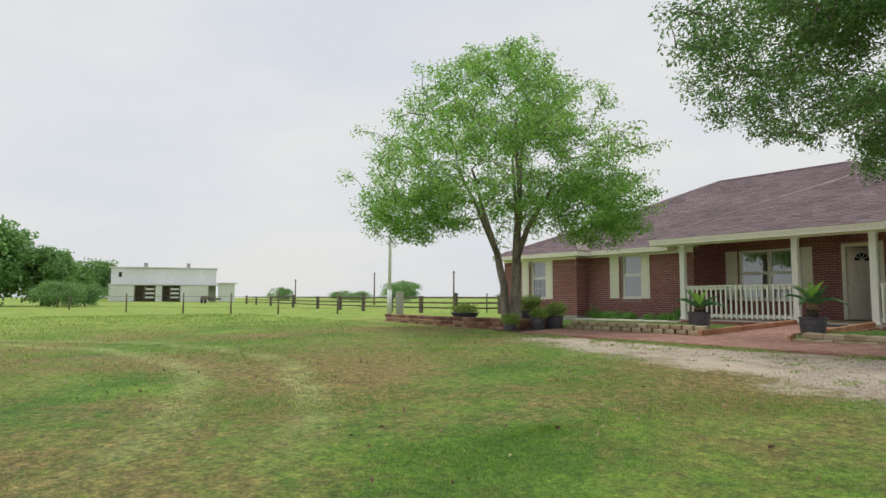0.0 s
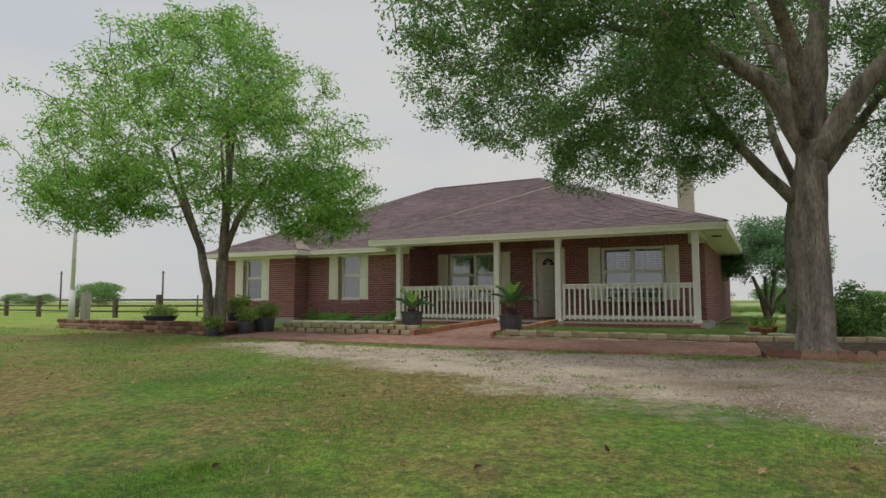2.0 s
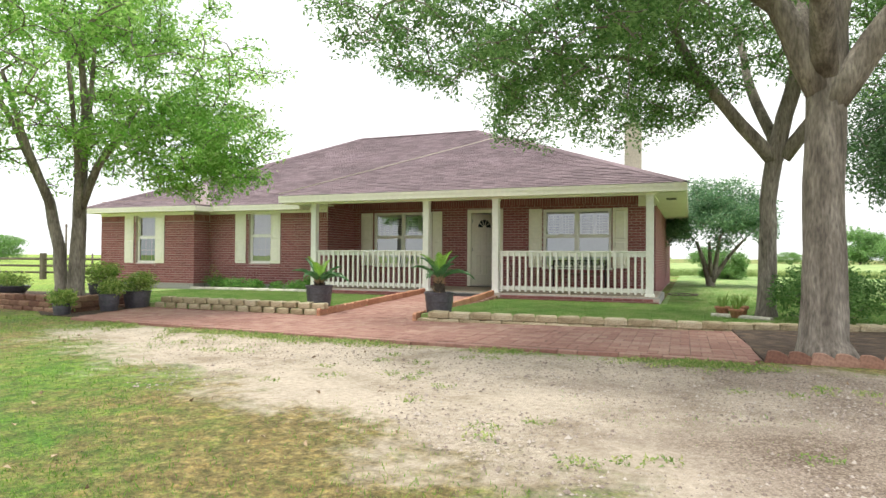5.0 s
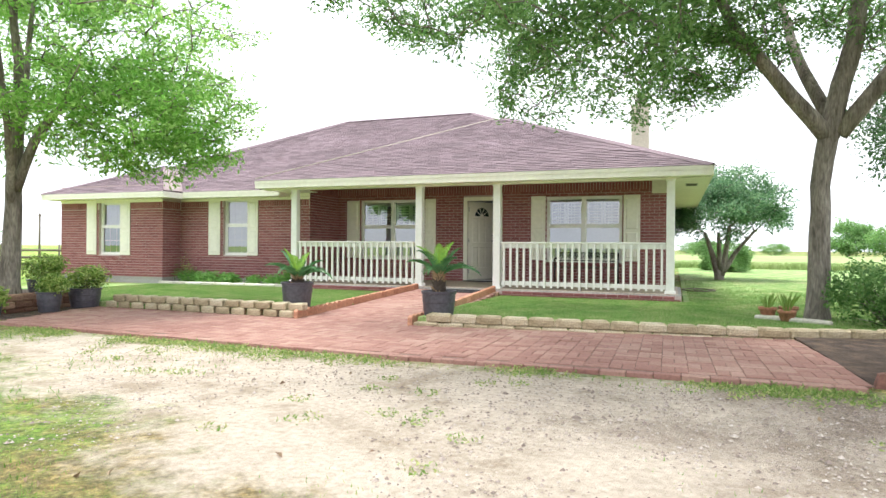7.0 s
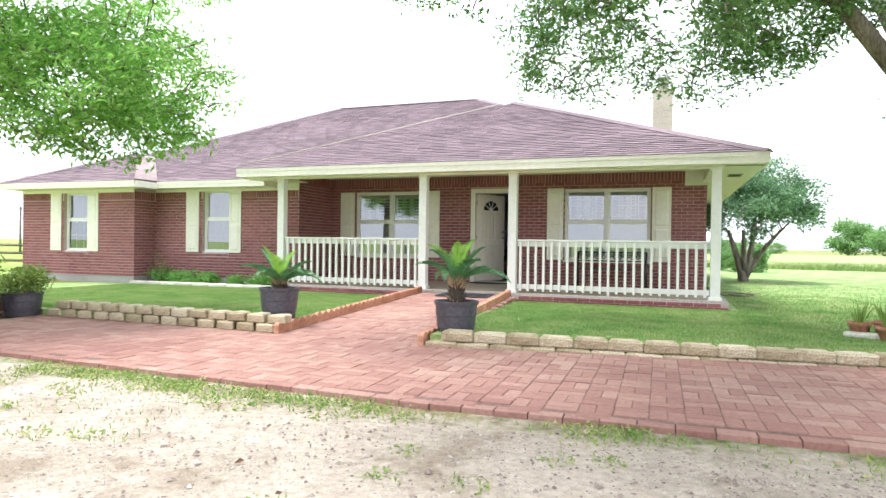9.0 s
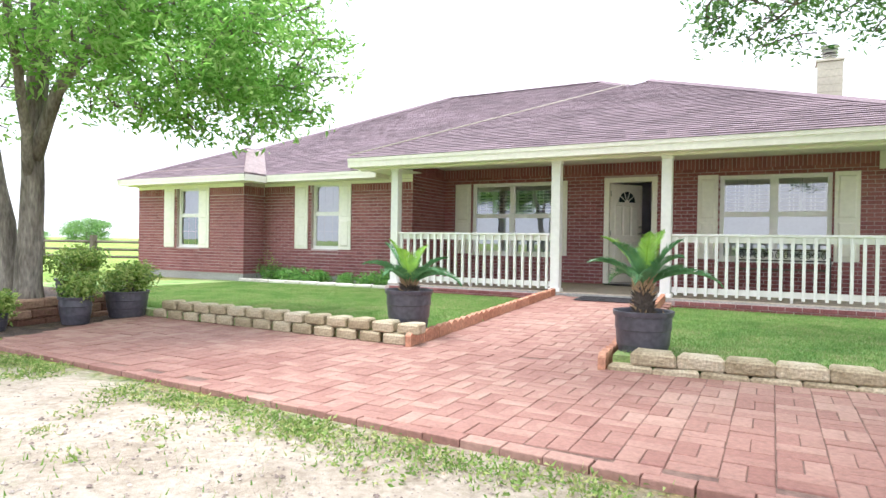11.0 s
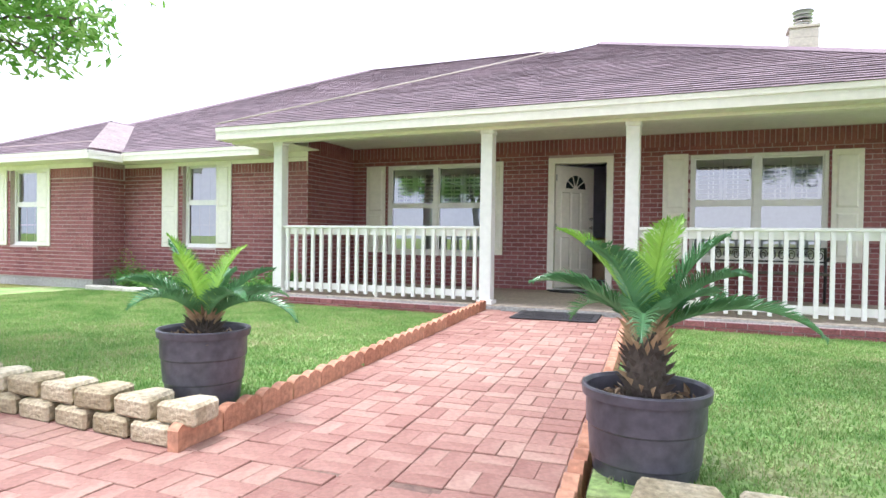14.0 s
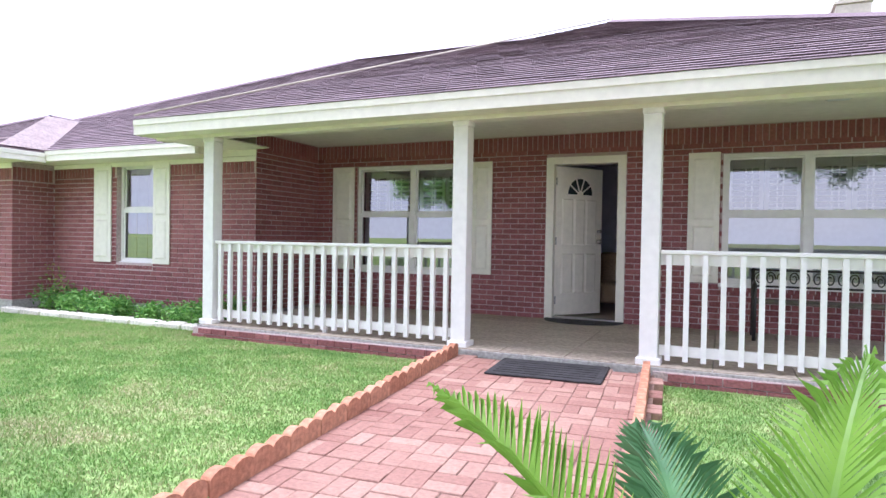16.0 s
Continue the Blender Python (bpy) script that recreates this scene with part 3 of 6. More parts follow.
# ---------------------------------------------------------------- windows, shutters, door
def window(x0, x1, z0, z1, y, halves, lower, label, upper_shutter):
    """A double-hung window of one or two halves, its outer face at y."""
    fr = bmesh.new()
    w = 0.045
    for d in ((x0, x1, z1 - w, z1), (x0, x1, z0, z0 + w), (x0, x0 + w, z0 + w, z1 - w), (x1 - w, x1, z0 + w, z1 - w)):
        box(fr, d[0], d[1], y, y + 0.09, d[2], d[3])
    win = part("window", fr, WHITE, house, label)
    part("sill", boxes((x0 - 0.03, x1 + 0.03, y - 0.035, y - 0.001, z0 - 0.035, z0 + 0.012)), WHITE, win)
    span = (x1 - x0 - 2 * w) / halves
    zm = z0 + (z1 - z0) * 0.54
    if halves == 2:
        mx = (x0 + x1) / 2
        part("mullion", boxes((mx - 0.04, mx + 0.04, y - 0.004, y + 0.085, z0 + w, z1 - w)), WHITE, win)
    for i in range(halves):
        a = x0 + w + i * span + (0.04 if i else 0)
        b = x0 + w + (i + 1) * span - (0.04 if i == 0 and halves == 2 else 0)
        part("meeting_rail", boxes((a, b, y + 0.012, y + 0.05, zm - 0.022, zm + 0.022)), WHITE, win)
        for z, zz, d in ((zm + 0.022, z1 - w, 0.045), (z0 + w, zm - 0.022, 0.022)):
            sash = bmesh.new()
            for q in ((a, a + 0.025, z, zz), (b - 0.025, b, z, zz), (a + 0.025, b - 0.025, zz - 0.025, zz), (a + 0.025, b - 0.025, z, z + 0.025)):
                box(sash, q[0], q[1], y + d - 0.01, y + d + 0.01, q[2], q[3])
            part("sash", sash, WHITE, win)
            sheet = bmesh.new()
            sheet.faces.new([sheet.verts.new(c) for c in ((a + 0.02, y + d, z + 0.02), (b - 0.02, y + d, z + 0.02), (b - 0.02, y + d, zz - 0.02), (a + 0.02, y + d, zz - 0.02))])
            pane = part("pane", sheet, GLASS, win)
            pane.visible_shadow = False
        if upper_shutter:
            mid = (a + b) / 2
            for p, q in ((a + 0.01, mid - 0.004), (mid + 0.004, b - 0.01)):
                st = bmesh.new()
                for d in ((p, p + 0.05, zm, z1 - 0.02), (q - 0.05, q, zm, z1 - 0.02), (p + 0.05, q - 0.05, z1 - 0.16, z1 - 0.02), (p + 0.05, q - 0.05, zm, zm + 0.04)):
                    box(st, d[0], d[1], y + 0.13, y + 0.155, d[2], d[3])
                box(st, (p + q) / 2 - 0.008, (p + q) / 2 + 0.008, y + 0.105, y + 0.118, zm + 0.04, z1 - 0.16)
                leaf = part("inner_shutter", st, WHITE, win, "white louvred inner shutter")
                z = zm + 0.07
                while z < z1 - 0.17:
                    m = Matrix.Translation((0, y + 0.143, z)) @ Matrix.Rotation(radians(-14), 4, "X")
                    sl = bmesh.new()
                    box(sl, p + 0.051, q - 0.051, -0.03, 0.03, -0.004, 0.004, m)
                    part("slat", sl, WHITE, leaf)
                    z += 0.068
            part("lower_shade", boxes((a, b, y + 0.135, y + 0.145, z0 + 0.01, zm - 0.002)), lower, win, "closed pale shade, reflected sky in its colour, behind lower sash")
            g = bmesh.new()
            for t in (1 / 3, 2 / 3):
                gx = a + (b - a) * t
                box(g, gx - 0.007, gx + 0.007, y + 0.057, y + 0.066, zm + 0.03, z1 - w)
            box(g, a, b, y + 0.058, y + 0.065, (z1 + zm) / 2 - 0.007, (z1 + zm) / 2 + 0.007)
            part("grille", g, WHITE, win)
        else:
            g = bmesh.new()
            for t in (1 / 3, 2 / 3):
                gx = a + (b - a) * t
                box(g, gx - 0.006, gx + 0.006, y + 0.049, y + 0.056, z0 + w, zm - 0.03)
                box(g, gx - 0.006, gx + 0.006, y + 0.058, y + 0.066, zm + 0.03, z1 - w)
            box(g, a, b, y + 0.05, y + 0.055, (z0 + zm) / 2 - 0.006, (z0 + zm) / 2 + 0.006)
            box(g, a, b, y + 0.059, y + 0.065, (z1 + zm) / 2 - 0.006, (z1 + zm) / 2 + 0.006)
            part("grille", g, WHITE, win)
            part("lower_shade", boxes((a, b, y + 0.072, y + 0.08, z0 + 0.01, zm - 0.002)), lower, win)
            # White blind; its white also stands in for sky reflected in the upper pane.
            part("upper_shade", boxes((a, b, y + 0.084, y + 0.088, zm, zm + (z1 - zm) * 0.95)), WHITE, win)
    return win


window(*WIN_L, FRONT_Y + 0.03, 2, SHADE, "white double window with louvred inner shutters", True)
window(*WIN_R, FRONT_Y + 0.03, 2, SHADE, "white double window with louvred inner shutters", True)
window(*WIN_B, B_Y + 0.08, 1, SHADE, "white sash window with a pale shade", False)
window(*WIN_A, A_Y + 0.08, 1, GREENSHADE, "white sash window with a green shade below", False)


def shutter(x0, x1, z0, z1, y):
    """A panelled shutter screwed to the brick."""
    bm = bmesh.new()
    box(bm, x0, x1, y - 0.03, y - 0.0095, z0, z1)
    s = bevelled(bm, 0.004, 1)
    ob = part("shutter", s, CREAM, house, "cream panelled wooden shutter")
    zm = z0 + (z1 - z0) * 0.46
    for a, b in ((z0 + 0.07, zm - 0.035), (zm + 0.035, z1 - 0.07)):
        pb = bmesh.new()
        vs = box(pb, x0 + 0.055, x1 - 0.055, y - 0.044, y - 0.0302, a, b)
        for v in vs:
            if v.co.y < y - 0.04:
                v.co.x += 0.025 if v.co.x < (x0 + x1) / 2 else -0.025
                v.co.z += 0.025 if v.co.z < (a + b) / 2 else -0.025
        part("raised_panel", pb, CREAM, ob)


for a, b, z0, z1, y in ((-11.29, -10.91, 0.84, 2.37, FRONT_Y), (-9.01, -8.72, 0.84, 2.38, FRONT_Y), (-6.24, -5.89, 0.85, 2.39, FRONT_Y), (-4.08, -3.71, 0.85, 2.38, FRONT_Y),
                        (-14.71, -14.33, 0.88, 2.35, B_Y), (-13.45, -13.12, 0.88, 2.35, B_Y), (-18.35, -17.99, 0.86, 2.30, A_Y), (-17.12, -16.77, 0.86, 2.30, A_Y)):
    shutter(a, b, z0, z1, y)


def front_door():
    y = FRONT_Y
    x0, x1, z0, z1 = DOOR
    fr = boxes((x0 - 0.07, x0 + 0.03, y - 0.025, y + 0.15, z0 + 0.004, z1 - 0.03), (x1 - 0.03, x1 + 0.07, y - 0.025, y + 0.15, z0 + 0.004, z1 - 0.03), (x0 - 0.07, x1 + 0.07, y - 0.025, y + 0.15, z1 - 0.03, z1 + 0.06))
    frame_ob = part("door_frame", fr, CREAM, house, "cream painted door frame")
    part("threshold", boxes((x0 + 0.03, x1 - 0.03, y - 0.02, y + 0.16, z0 - 0.01, z0 + 0.025)), NICKEL, frame_ob)
    w, h = x1 - x0 - 0.066, z1 - z0 - 0.07
    place = pose(x0 + 0.033, y + 0.10, z0 + 0.03, 0, 0, 53)
    bm = boxes((0, w, 0, 0.04, 0, h))
    leaf = part("door", bm, CREAM, house, "cream panelled front door standing ajar with a fan light")
    leaf.matrix_basis = place

    def raised(ax, bx, az, bz):
        pb = bmesh.new()
        for v in box(pb, ax, bx, -0.012, -0.0005, az, bz):
            if v.co.y < -0.01:
                v.co.x += 0.02 if v.co.x < (ax + bx) / 2 else -0.02
                v.co.z += 0.02 if v.co.z < (az + bz) / 2 else -0.02
        part("door_panel", pb, CREAM, leaf)

    c = w / 2
    for ax, bx in ((0.10, 0.29), (c - 0.09, c + 0.09), (w - 0.29, w - 0.10)):
        raised(ax, bx, 0.28, 0.82)
        raised(ax, bx, 0.93, 1.55)
    # fan light: half-round dark glass with spokes
    fan = bmesh.new()
    r, zc = 0.22, h - 0.36
    arc = [fan.verts.new((c + r * math.cos(a), -0.004, zc + r * math.sin(a))) for a in [math.pi * i / 18 for i in range(19)]]
    fan.faces.new(arc)
    glass = part("fan_light", fan, FANGLASS, leaf, "dark half-round glass")
    rim = bmesh.new()
    for i in range(18):
        a, b = math.pi * i / 18, math.pi * (i + 1) / 18
        pts = [(c + q * math.cos(t), -d, zc + q * math.sin(t)) for d in (0.004, 0.016) for q, t in ((r - 0.004, a), (r + 0.026, a), (r + 0.026, b), (r - 0.004, b))]
        vs = [rim.verts.new(p) for p in pts]
        for f in ((4, 5, 6, 7), (0, 1, 5, 4), (2, 3, 7, 6)):
            rim.faces.new([vs[k] for k in f])
    box(rim, c - r - 0.026, c + r + 0.026, -0.016, -0.004, zc - 0.03, zc)
    part("fan_rim", rim, CREAM, glass)
    for t in (36, 72, 108, 144):
        sp = bmesh.new()
        box(sp, 0.05, r, -0.012, -0.005, -0.008, 0.008, Matrix.Translation((c, 0, zc)) @ Matrix.Rotation(-radians(t), 4, "Y"))
        part("spoke", sp, CREAM, glass)
    hub = bmesh.new()
    hub.faces.new([hub.verts.new((c + 0.055 * math.cos(a), -0.013, zc + 0.055 * math.sin(a))) for a in [math.pi * i / 10 for i in range(11)]])
    part("hub", hub, CREAM, glass)
    for z, rr in ((0.98, 0.03), (1.12, 0.026)):
        kb = lathe([(0.02, 0), (0.012, 0.02), (rr, 0.035), (rr, 0.05), (0.01, 0.06)], 16)
        k = part("door_knob" if rr == 0.03 else "deadbolt", kb, NICKEL, leaf, "brushed metal")
        k.matrix_basis = pose(w - 0.065, 0, z, 90, 0, 0)
    for z in (0.2, h / 2, h - 0.2):
        part("hinge", boxes((-0.012, 0.012, -0.012, 0.0, z - 0.05, z + 0.05)), NICKEL, leaf)


FANGLASS = mat("dark_glass", [(0.02, 0.03, 0.035), (0.04, 0.05, 0.06)], 3, 10, 0.05, 0, 1)
front_door()

# something soft stands in the hall
armchair = empty("armchair", -7.25, 23.2, 0.3, "tan upholstered armchair standing inside the hall", "armchair")
TANCLOTH = mat("tan_cloth", [(0.32, 0.22, 0.14), (0.42, 0.31, 0.21)], 4, 60, 0.95, 0.2, 120)
part("seat", bevelled(boxes((-0.3, 0.3, -0.35, 0.2, 0.12, 0.42)), 0.05, 3), TANCLOTH, armchair)
part("backrest", bevelled(boxes((-0.32, 0.32, 0.205, 0.38, 0.12, 0.85)), 0.06, 3), TANCLOTH, armchair)
for sx in (-1, 1):
    part("armrest", bevelled(boxes((min(sx * 0.305, sx * 0.43), max(sx * 0.305, sx * 0.43), -0.35, 0.2, 0.1, 0.6)), 0.05, 3), TANCLOTH, armchair)
for sx in (-0.36, 0.36):
    for sy in (-0.3, 0.3):
        part("foot", boxes((sx - 0.03, sx + 0.03, sy - 0.03, sy + 0.03, 0.0, 0.11)), WOOD, armchair)

# ---------------------------------------------------------------- porch things
bench = empty("garden_bench", -4.85, 21.2, 0.29, "black iron garden bench with scrollwork back on the porch", "bench")
for sx in (-0.68, 0.68):
    bm = bmesh.new()
    tube(bm, [(sx, -0.2, 0), (sx, -0.22, 0.3), (sx, -0.25, 0.6), (sx, -0.05, 0.62), (sx, 0.18, 0.58)], [0.02] * 5, 8)
    part("armrest", bm, IRON, bench)
    bm = bmesh.new()
    tube(bm, [(sx, 0.25, 0), (sx, 0.2, 0.42), (sx, 0.27, 0.75)], [0.02] * 3, 8)
    part("back_leg", bm, IRON, bench)
for i in range(5):
    part("seat_slat", bevelled(boxes((-0.67, 0.67, -0.2 + i * 0.085, -0.13 + i * 0.085, 0.40, 0.425)), 0.005, 1), WOOD, bench)
bm = bmesh.new()
for z in (0.56, 0.74):
    tube(bm, [(-0.68, 0.24, z), (0.68, 0.24, z)], [0.012, 0.012], 6)
part("back_rails", bm, IRON, bench)
for i in range(12):
    bm = bmesh.new()
    cx = -0.62 + i * 0.113
    sgn = 1 if i % 2 else -1
    pts = [(cx + sgn * 0.05 * (1 - k / 22) * math.cos(k * 0.55), 0.24, 0.65 + 0.075 * (1 - k / 26) * math.sin(k * 0.55)) for k in range(17)]
    tube(bm, pts, [0.007] * 17, 5)
    part("scroll", bm, IRON, bench)


def walk_z(y):
    return 0.165 + 0.08 * min(1, max(0, (y - 14.2) / 4.6))


mat_ob = part("door_mat", bevelled(boxes((-0.46, 0.46, -0.3, 0.3, 0, 0.016)), 0.005, 1), RUBBER)
mat_ob.matrix_basis = pose(-7.13, 18.68, walk_z(18.68) + 0.004, 1, 0, 3)
tagged(mat_ob, "dark rectangular rubber mat on the brick walk", "door mat")
part("rib", boxes(*[(-0.40, 0.40, -0.24 + i * 0.08, -0.20 + i * 0.08, 0.0165, 0.021) for i in range(6)]), RUBBER, mat_ob)
bm = bmesh.new()
half = [bm.verts.new((0.50 * math.cos(a), -0.40 * math.sin(a), 0)) for a in [math.pi * i / 24 for i in range(25)]]
f = bm.faces.new(half)
for v in [e for e in bmesh.ops.extrude_face_region(bm, geom=[f])["geom"] if isinstance(e, bmesh.types.BMVert)]:
    v.co.z += 0.015
bmesh.ops.recalc_face_normals(bm, faces=bm.faces)
half_mat = part("half_round_mat", bm, RUBBER)
half_mat.matrix_basis = pose(-7.45, FRONT_Y - 0.04, 0.298, 0, 0, 0)
tagged(half_mat, "dark half-round mat at the front door", "door mat")


def porch_light():
    lamp = empty("porch_light", 0, 0, 0, "small square flush porch ceiling light, switched off", "ceiling light", "porch lights")
    part("housing", bevelled(boxes((-0.11, 0.11, -0.07, 0.07, -0.03, 0.0)), 0.006, 1), NICKEL, lamp)
    part("diffuser", bevelled(boxes((-0.09, 0.09, -0.05, 0.05, -0.045, -0.0305)), 0.006, 1), SHADE, lamp)
    return lamp


first_light = porch_light()
first_light.matrix_basis = pose(-9.6, 20.4, 2.70)
copy_thing(first_light, pose(-4.9, 20.4, 2.70))
vent = empty("soffit_vent", -2.65, 20.6, 2.475, "small metal vent in the white eave", "vent")
part("vent_frame", boxes((-0.12, 0.12, -0.2, 0.2, -0.012, -0.001)), NICKEL, vent)
part("louvre", boxes(*[(-0.1, 0.1, -0.17 + i * 0.06, -0.13 + i * 0.06, -0.016, -0.0125) for i in range(6)]), IRON, vent)

# chimney
chimney = empty("chimney", -3.95, 26.2, 3.9, "cream boxed chimney with a round metal cap", "chimney")
part("chimney_body", boxes((-0.24, 0.24, -0.24, 0.24, -1.0, 1.45)), CHIMNEY, chimney)
for i in range(9):
    part("siding", boxes((-0.255, 0.255, -0.256, -0.241, -0.1 + i * 0.17, 0.065 + i * 0.17)), CHIMNEY, chimney)
part("stack_top", boxes((-0.28, 0.28, -0.28, 0.28, 1.452, 1.5)), CHIMNEY, chimney)
cap = part("flue", lathe([(0.13, 1.5), (0.13, 1.68)], 20), NICKEL, chimney, "ribbed galvanised flue cap")
for i in range(3):
    part("cap_ring", lathe([(0.16, 1.60 + i * 0.07), (0.19, 1.615 + i * 0.07), (0.16, 1.63 + i * 0.07)], 20), NICKEL, cap)
part("cap_top", lathe([(0.2, 1.82), (0.19, 1.85), (0.02, 1.9)], 20), NICKEL, cap)

# ---------------------------------------------------------------- plants
def leaf_mesh(name, centres, per, spread_r, length, width, material, parent, seed, droop=0.35):
    """Many small pointed leaves, gathered round centres."""
    rng = np.random.default_rng(seed)
    c = np.repeat(np.asarray(centres), per, axis=0)
    n = len(c)
    off = np.clip(rng.normal(size=(n, 3)), -1.5, 1.5) * np.asarray(spread_r)
    p = c + off
    d = rng.normal(size=(n, 3))
    d[:, 2] = d[:, 2] * 0.7 - droop
    d /= np.linalg.norm(d, axis=1)[:, None]
    q = np.cross(d, rng.normal(size=(n, 3)))
    q /= np.linalg.norm(q, axis=1)[:, None]
    s = rng.uniform(0.65, 1.25, n)[:, None]
    nrm = np.cross(d, q)
    v = np.stack((p, p + d * length * 0.45 * s + q * width * 0.5 * s + nrm * 0.006, p + d * length * s - nrm * 0.012, p + d * length * 0.45 * s - q * width * 0.5 * s + nrm * 0.006), 1).reshape(-1, 3)
    return raw(name, v, np.arange(4 * n).reshape(n, 4), material, parent)


def crown_points(blobs, seed, gap=0.1):
    """Leaf clump centres in overlapping ellipsoids (x, y, z, rx, ry, rz, count), denser near the outside, with gaps."""
    rng = np.random.default_rng(seed)
    out = []
    for x, y, z, rx, ry, rz, k in blobs:
        got = 0
        while got < k:
            d = rng.normal(size=3)
            d /= np.linalg.norm(d)
            r = rng.uniform(0.25, 1) ** 0.5
            r *= 1 + 0.30 * noise.noise(Vector(d * 2.3) + Vector((seed, x, y)))
            p = np.array((x, y, z)) + d * r * np.array((rx, ry, rz))
            if noise.noise(Vector(p) * 0.9 + Vector((seed * 3.1, 0, 0))) < gap - 0.3:
                continue
            out.append(p)
            got += 1
    return np.array(out)


def tree(name, base, stems, blobs, per, leaf, material, label, seed, spread_r=0.26, twig=0.012, droop=0.35, bark=None):
    """Stems: lists of (x, y, z, radius) from the base. Limbs grow from the stems to every leaf clump."""
    thing = empty(name, *base, label, "tree")
    bark = bark or BARK
    rng = random.Random(seed)
    nodes, width = [], []
    for st in stems:
        bm = bmesh.new()
        pts, rad = [], []
        for a, b in zip(st, st[1:]):
            k = max(2, int((Vector(b[:3]) - Vector(a[:3])).length / 0.3))
            for i in range(k):
                t = i / k
                w = 0.014 * (0 if not pts else 1)
                pts.append(tuple(a[j] + (b[j] - a[j]) * t + rng.uniform(-w, w) * (j < 2) for j in range(3)))
                rad.append(a[3] + (b[3] - a[3]) * t)
        pts.append(st[-1][:3])
        rad.append(st[-1][3])
        tube(bm, pts, rad, 12)
        part("trunk" if st is stems[0] else "limb", bm, bark, thing)
        for p, r in zip(pts[len(pts) // 4:], rad[len(pts) // 4:]):
            nodes.append(p)
            width.append(r)
    top = crown_points(blobs, seed)
    stem_top = np.array(nodes)
    order = np.argsort([min(np.linalg.norm(stem_top - p, axis=1)) for p in top])
    nd, wd = [np.array(p) for p in nodes], list(width)
    bm = bmesh.new()
    for i in order:
        p = top[i]
        arr = np.array(nd)
        d = np.linalg.norm(arr - p, axis=1) + 0.8 * np.clip(arr[:, 2] - p[2], 0, None)
        j = int(np.argmin(d))
        a = nd[j]
        ln = np.linalg.norm(p - a)
        if ln < 0.05:
            continue
        r0 = max(twig, min(wd[j] * 0.72, 0.012 + 0.022 * ln))
        mid = a + (p - a) * 0.5 + np.array((rng.uniform(-0.1, 0.1), rng.uniform(-0.1, 0.1), 0.10)) * ln
        tube(bm, [a, a + (mid - a) * 0.55, mid, p], [r0, r0 * 0.85, r0 * 0.7, twig * 0.6], 5)
        for t, q in ((0.35, a + (mid - a) * 0.7), (0.6, mid), (1, p)):
            nd.append(q)
            wd.append(r0 * (1 - 0.45 * t))
    tagged(part("branchwork", bm, bark, thing), kind="stuff")
    tagged(leaf_mesh("crown", top - np.array(base), per, spread_r, leaf[0], leaf[1], material, thing, seed, droop), kind="stuff")
    for ob in thing.children:
        if ob.name.split(".")[0] != "crown":
            ob.location = -Vector(base)
    return thing


SIDELEAF = mat("side_tree_leaf", [(0.10, 0.215, 0.105), (0.165, 0.31, 0.15), (0.27, 0.43, 0.22)], 0.5, 3, 0.55, 0, 1, "island", 0.5, fine=0.15, thin=0.5)
ASH = (-12.1, 13.05, 0.3)
tree("ash_tree", ASH, [
    [(-12.02, 13.05, 0.22, 0.17), (-12.02, 13.05, 0.55, 0.135), (-12.0, 13.05, 1.0, 0.125), (-11.95, 13.05, 2.0, 0.105), (-11.8, 13.0, 3.4, 0.07), (-11.7, 12.8, 5.2, 0.03)],
    [(-12.30, 13.0, 0.22, 0.135), (-12.31, 13.0, 0.6, 0.108), (-12.33, 12.98, 1.2, 0.10), (-12.48, 12.9, 2.0, 0.085), (-12.9, 12.6, 3.2, 0.05), (-13.3, 12.3, 4.2, 0.03)],
    [(-11.95, 13.05, 1.85, 0.08), (-11.6, 13.1, 2.6, 0.065), (-11.0, 13.3, 3.5, 0.04)],
    [(-11.93, 13.05, 2.15, 0.07), (-12.1, 13.3, 3.4, 0.05), (-12.2, 13.5, 4.8, 0.03)],
    [(-12.44, 12.92, 1.8, 0.06), (-12.42, 12.5, 2.8, 0.05), (-12.4, 12.0, 4.0, 0.03)],
    [(-11.97, 13.05, 1.6, 0.06), (-11.6, 12.7, 2.7, 0.045), (-11.3, 12.3, 4.1, 0.03)],
], [(-12.20, 12.55, 4.1, 3.5, 3.3, 1.7, 600), (-12.10, 12.55, 5.5, 2.3, 2.3, 1.3, 270), (-11.90, 12.55, 6.4, 1.1, 1.1, 0.65, 60), (-10.00, 13.25, 2.9, 1.0, 1.0, 0.8, 80), (-10.10, 13.65, 2.4, 0.8, 0.7, 0.45, 30), (-14.3, 11.6, 3.2, 1.5, 1.4, 0.9, 190), (-10.3, 14.8, 3.4, 1.0, 1.0, 0.7, 70), (-10.1, 14.6, 2.65, 0.7, 0.7, 0.4, 30)],
    52, (0.095, 0.034), ASHLEAF, "young ash tree with several stems and light green crown", 11, (0.14, 0.14, 0.085))
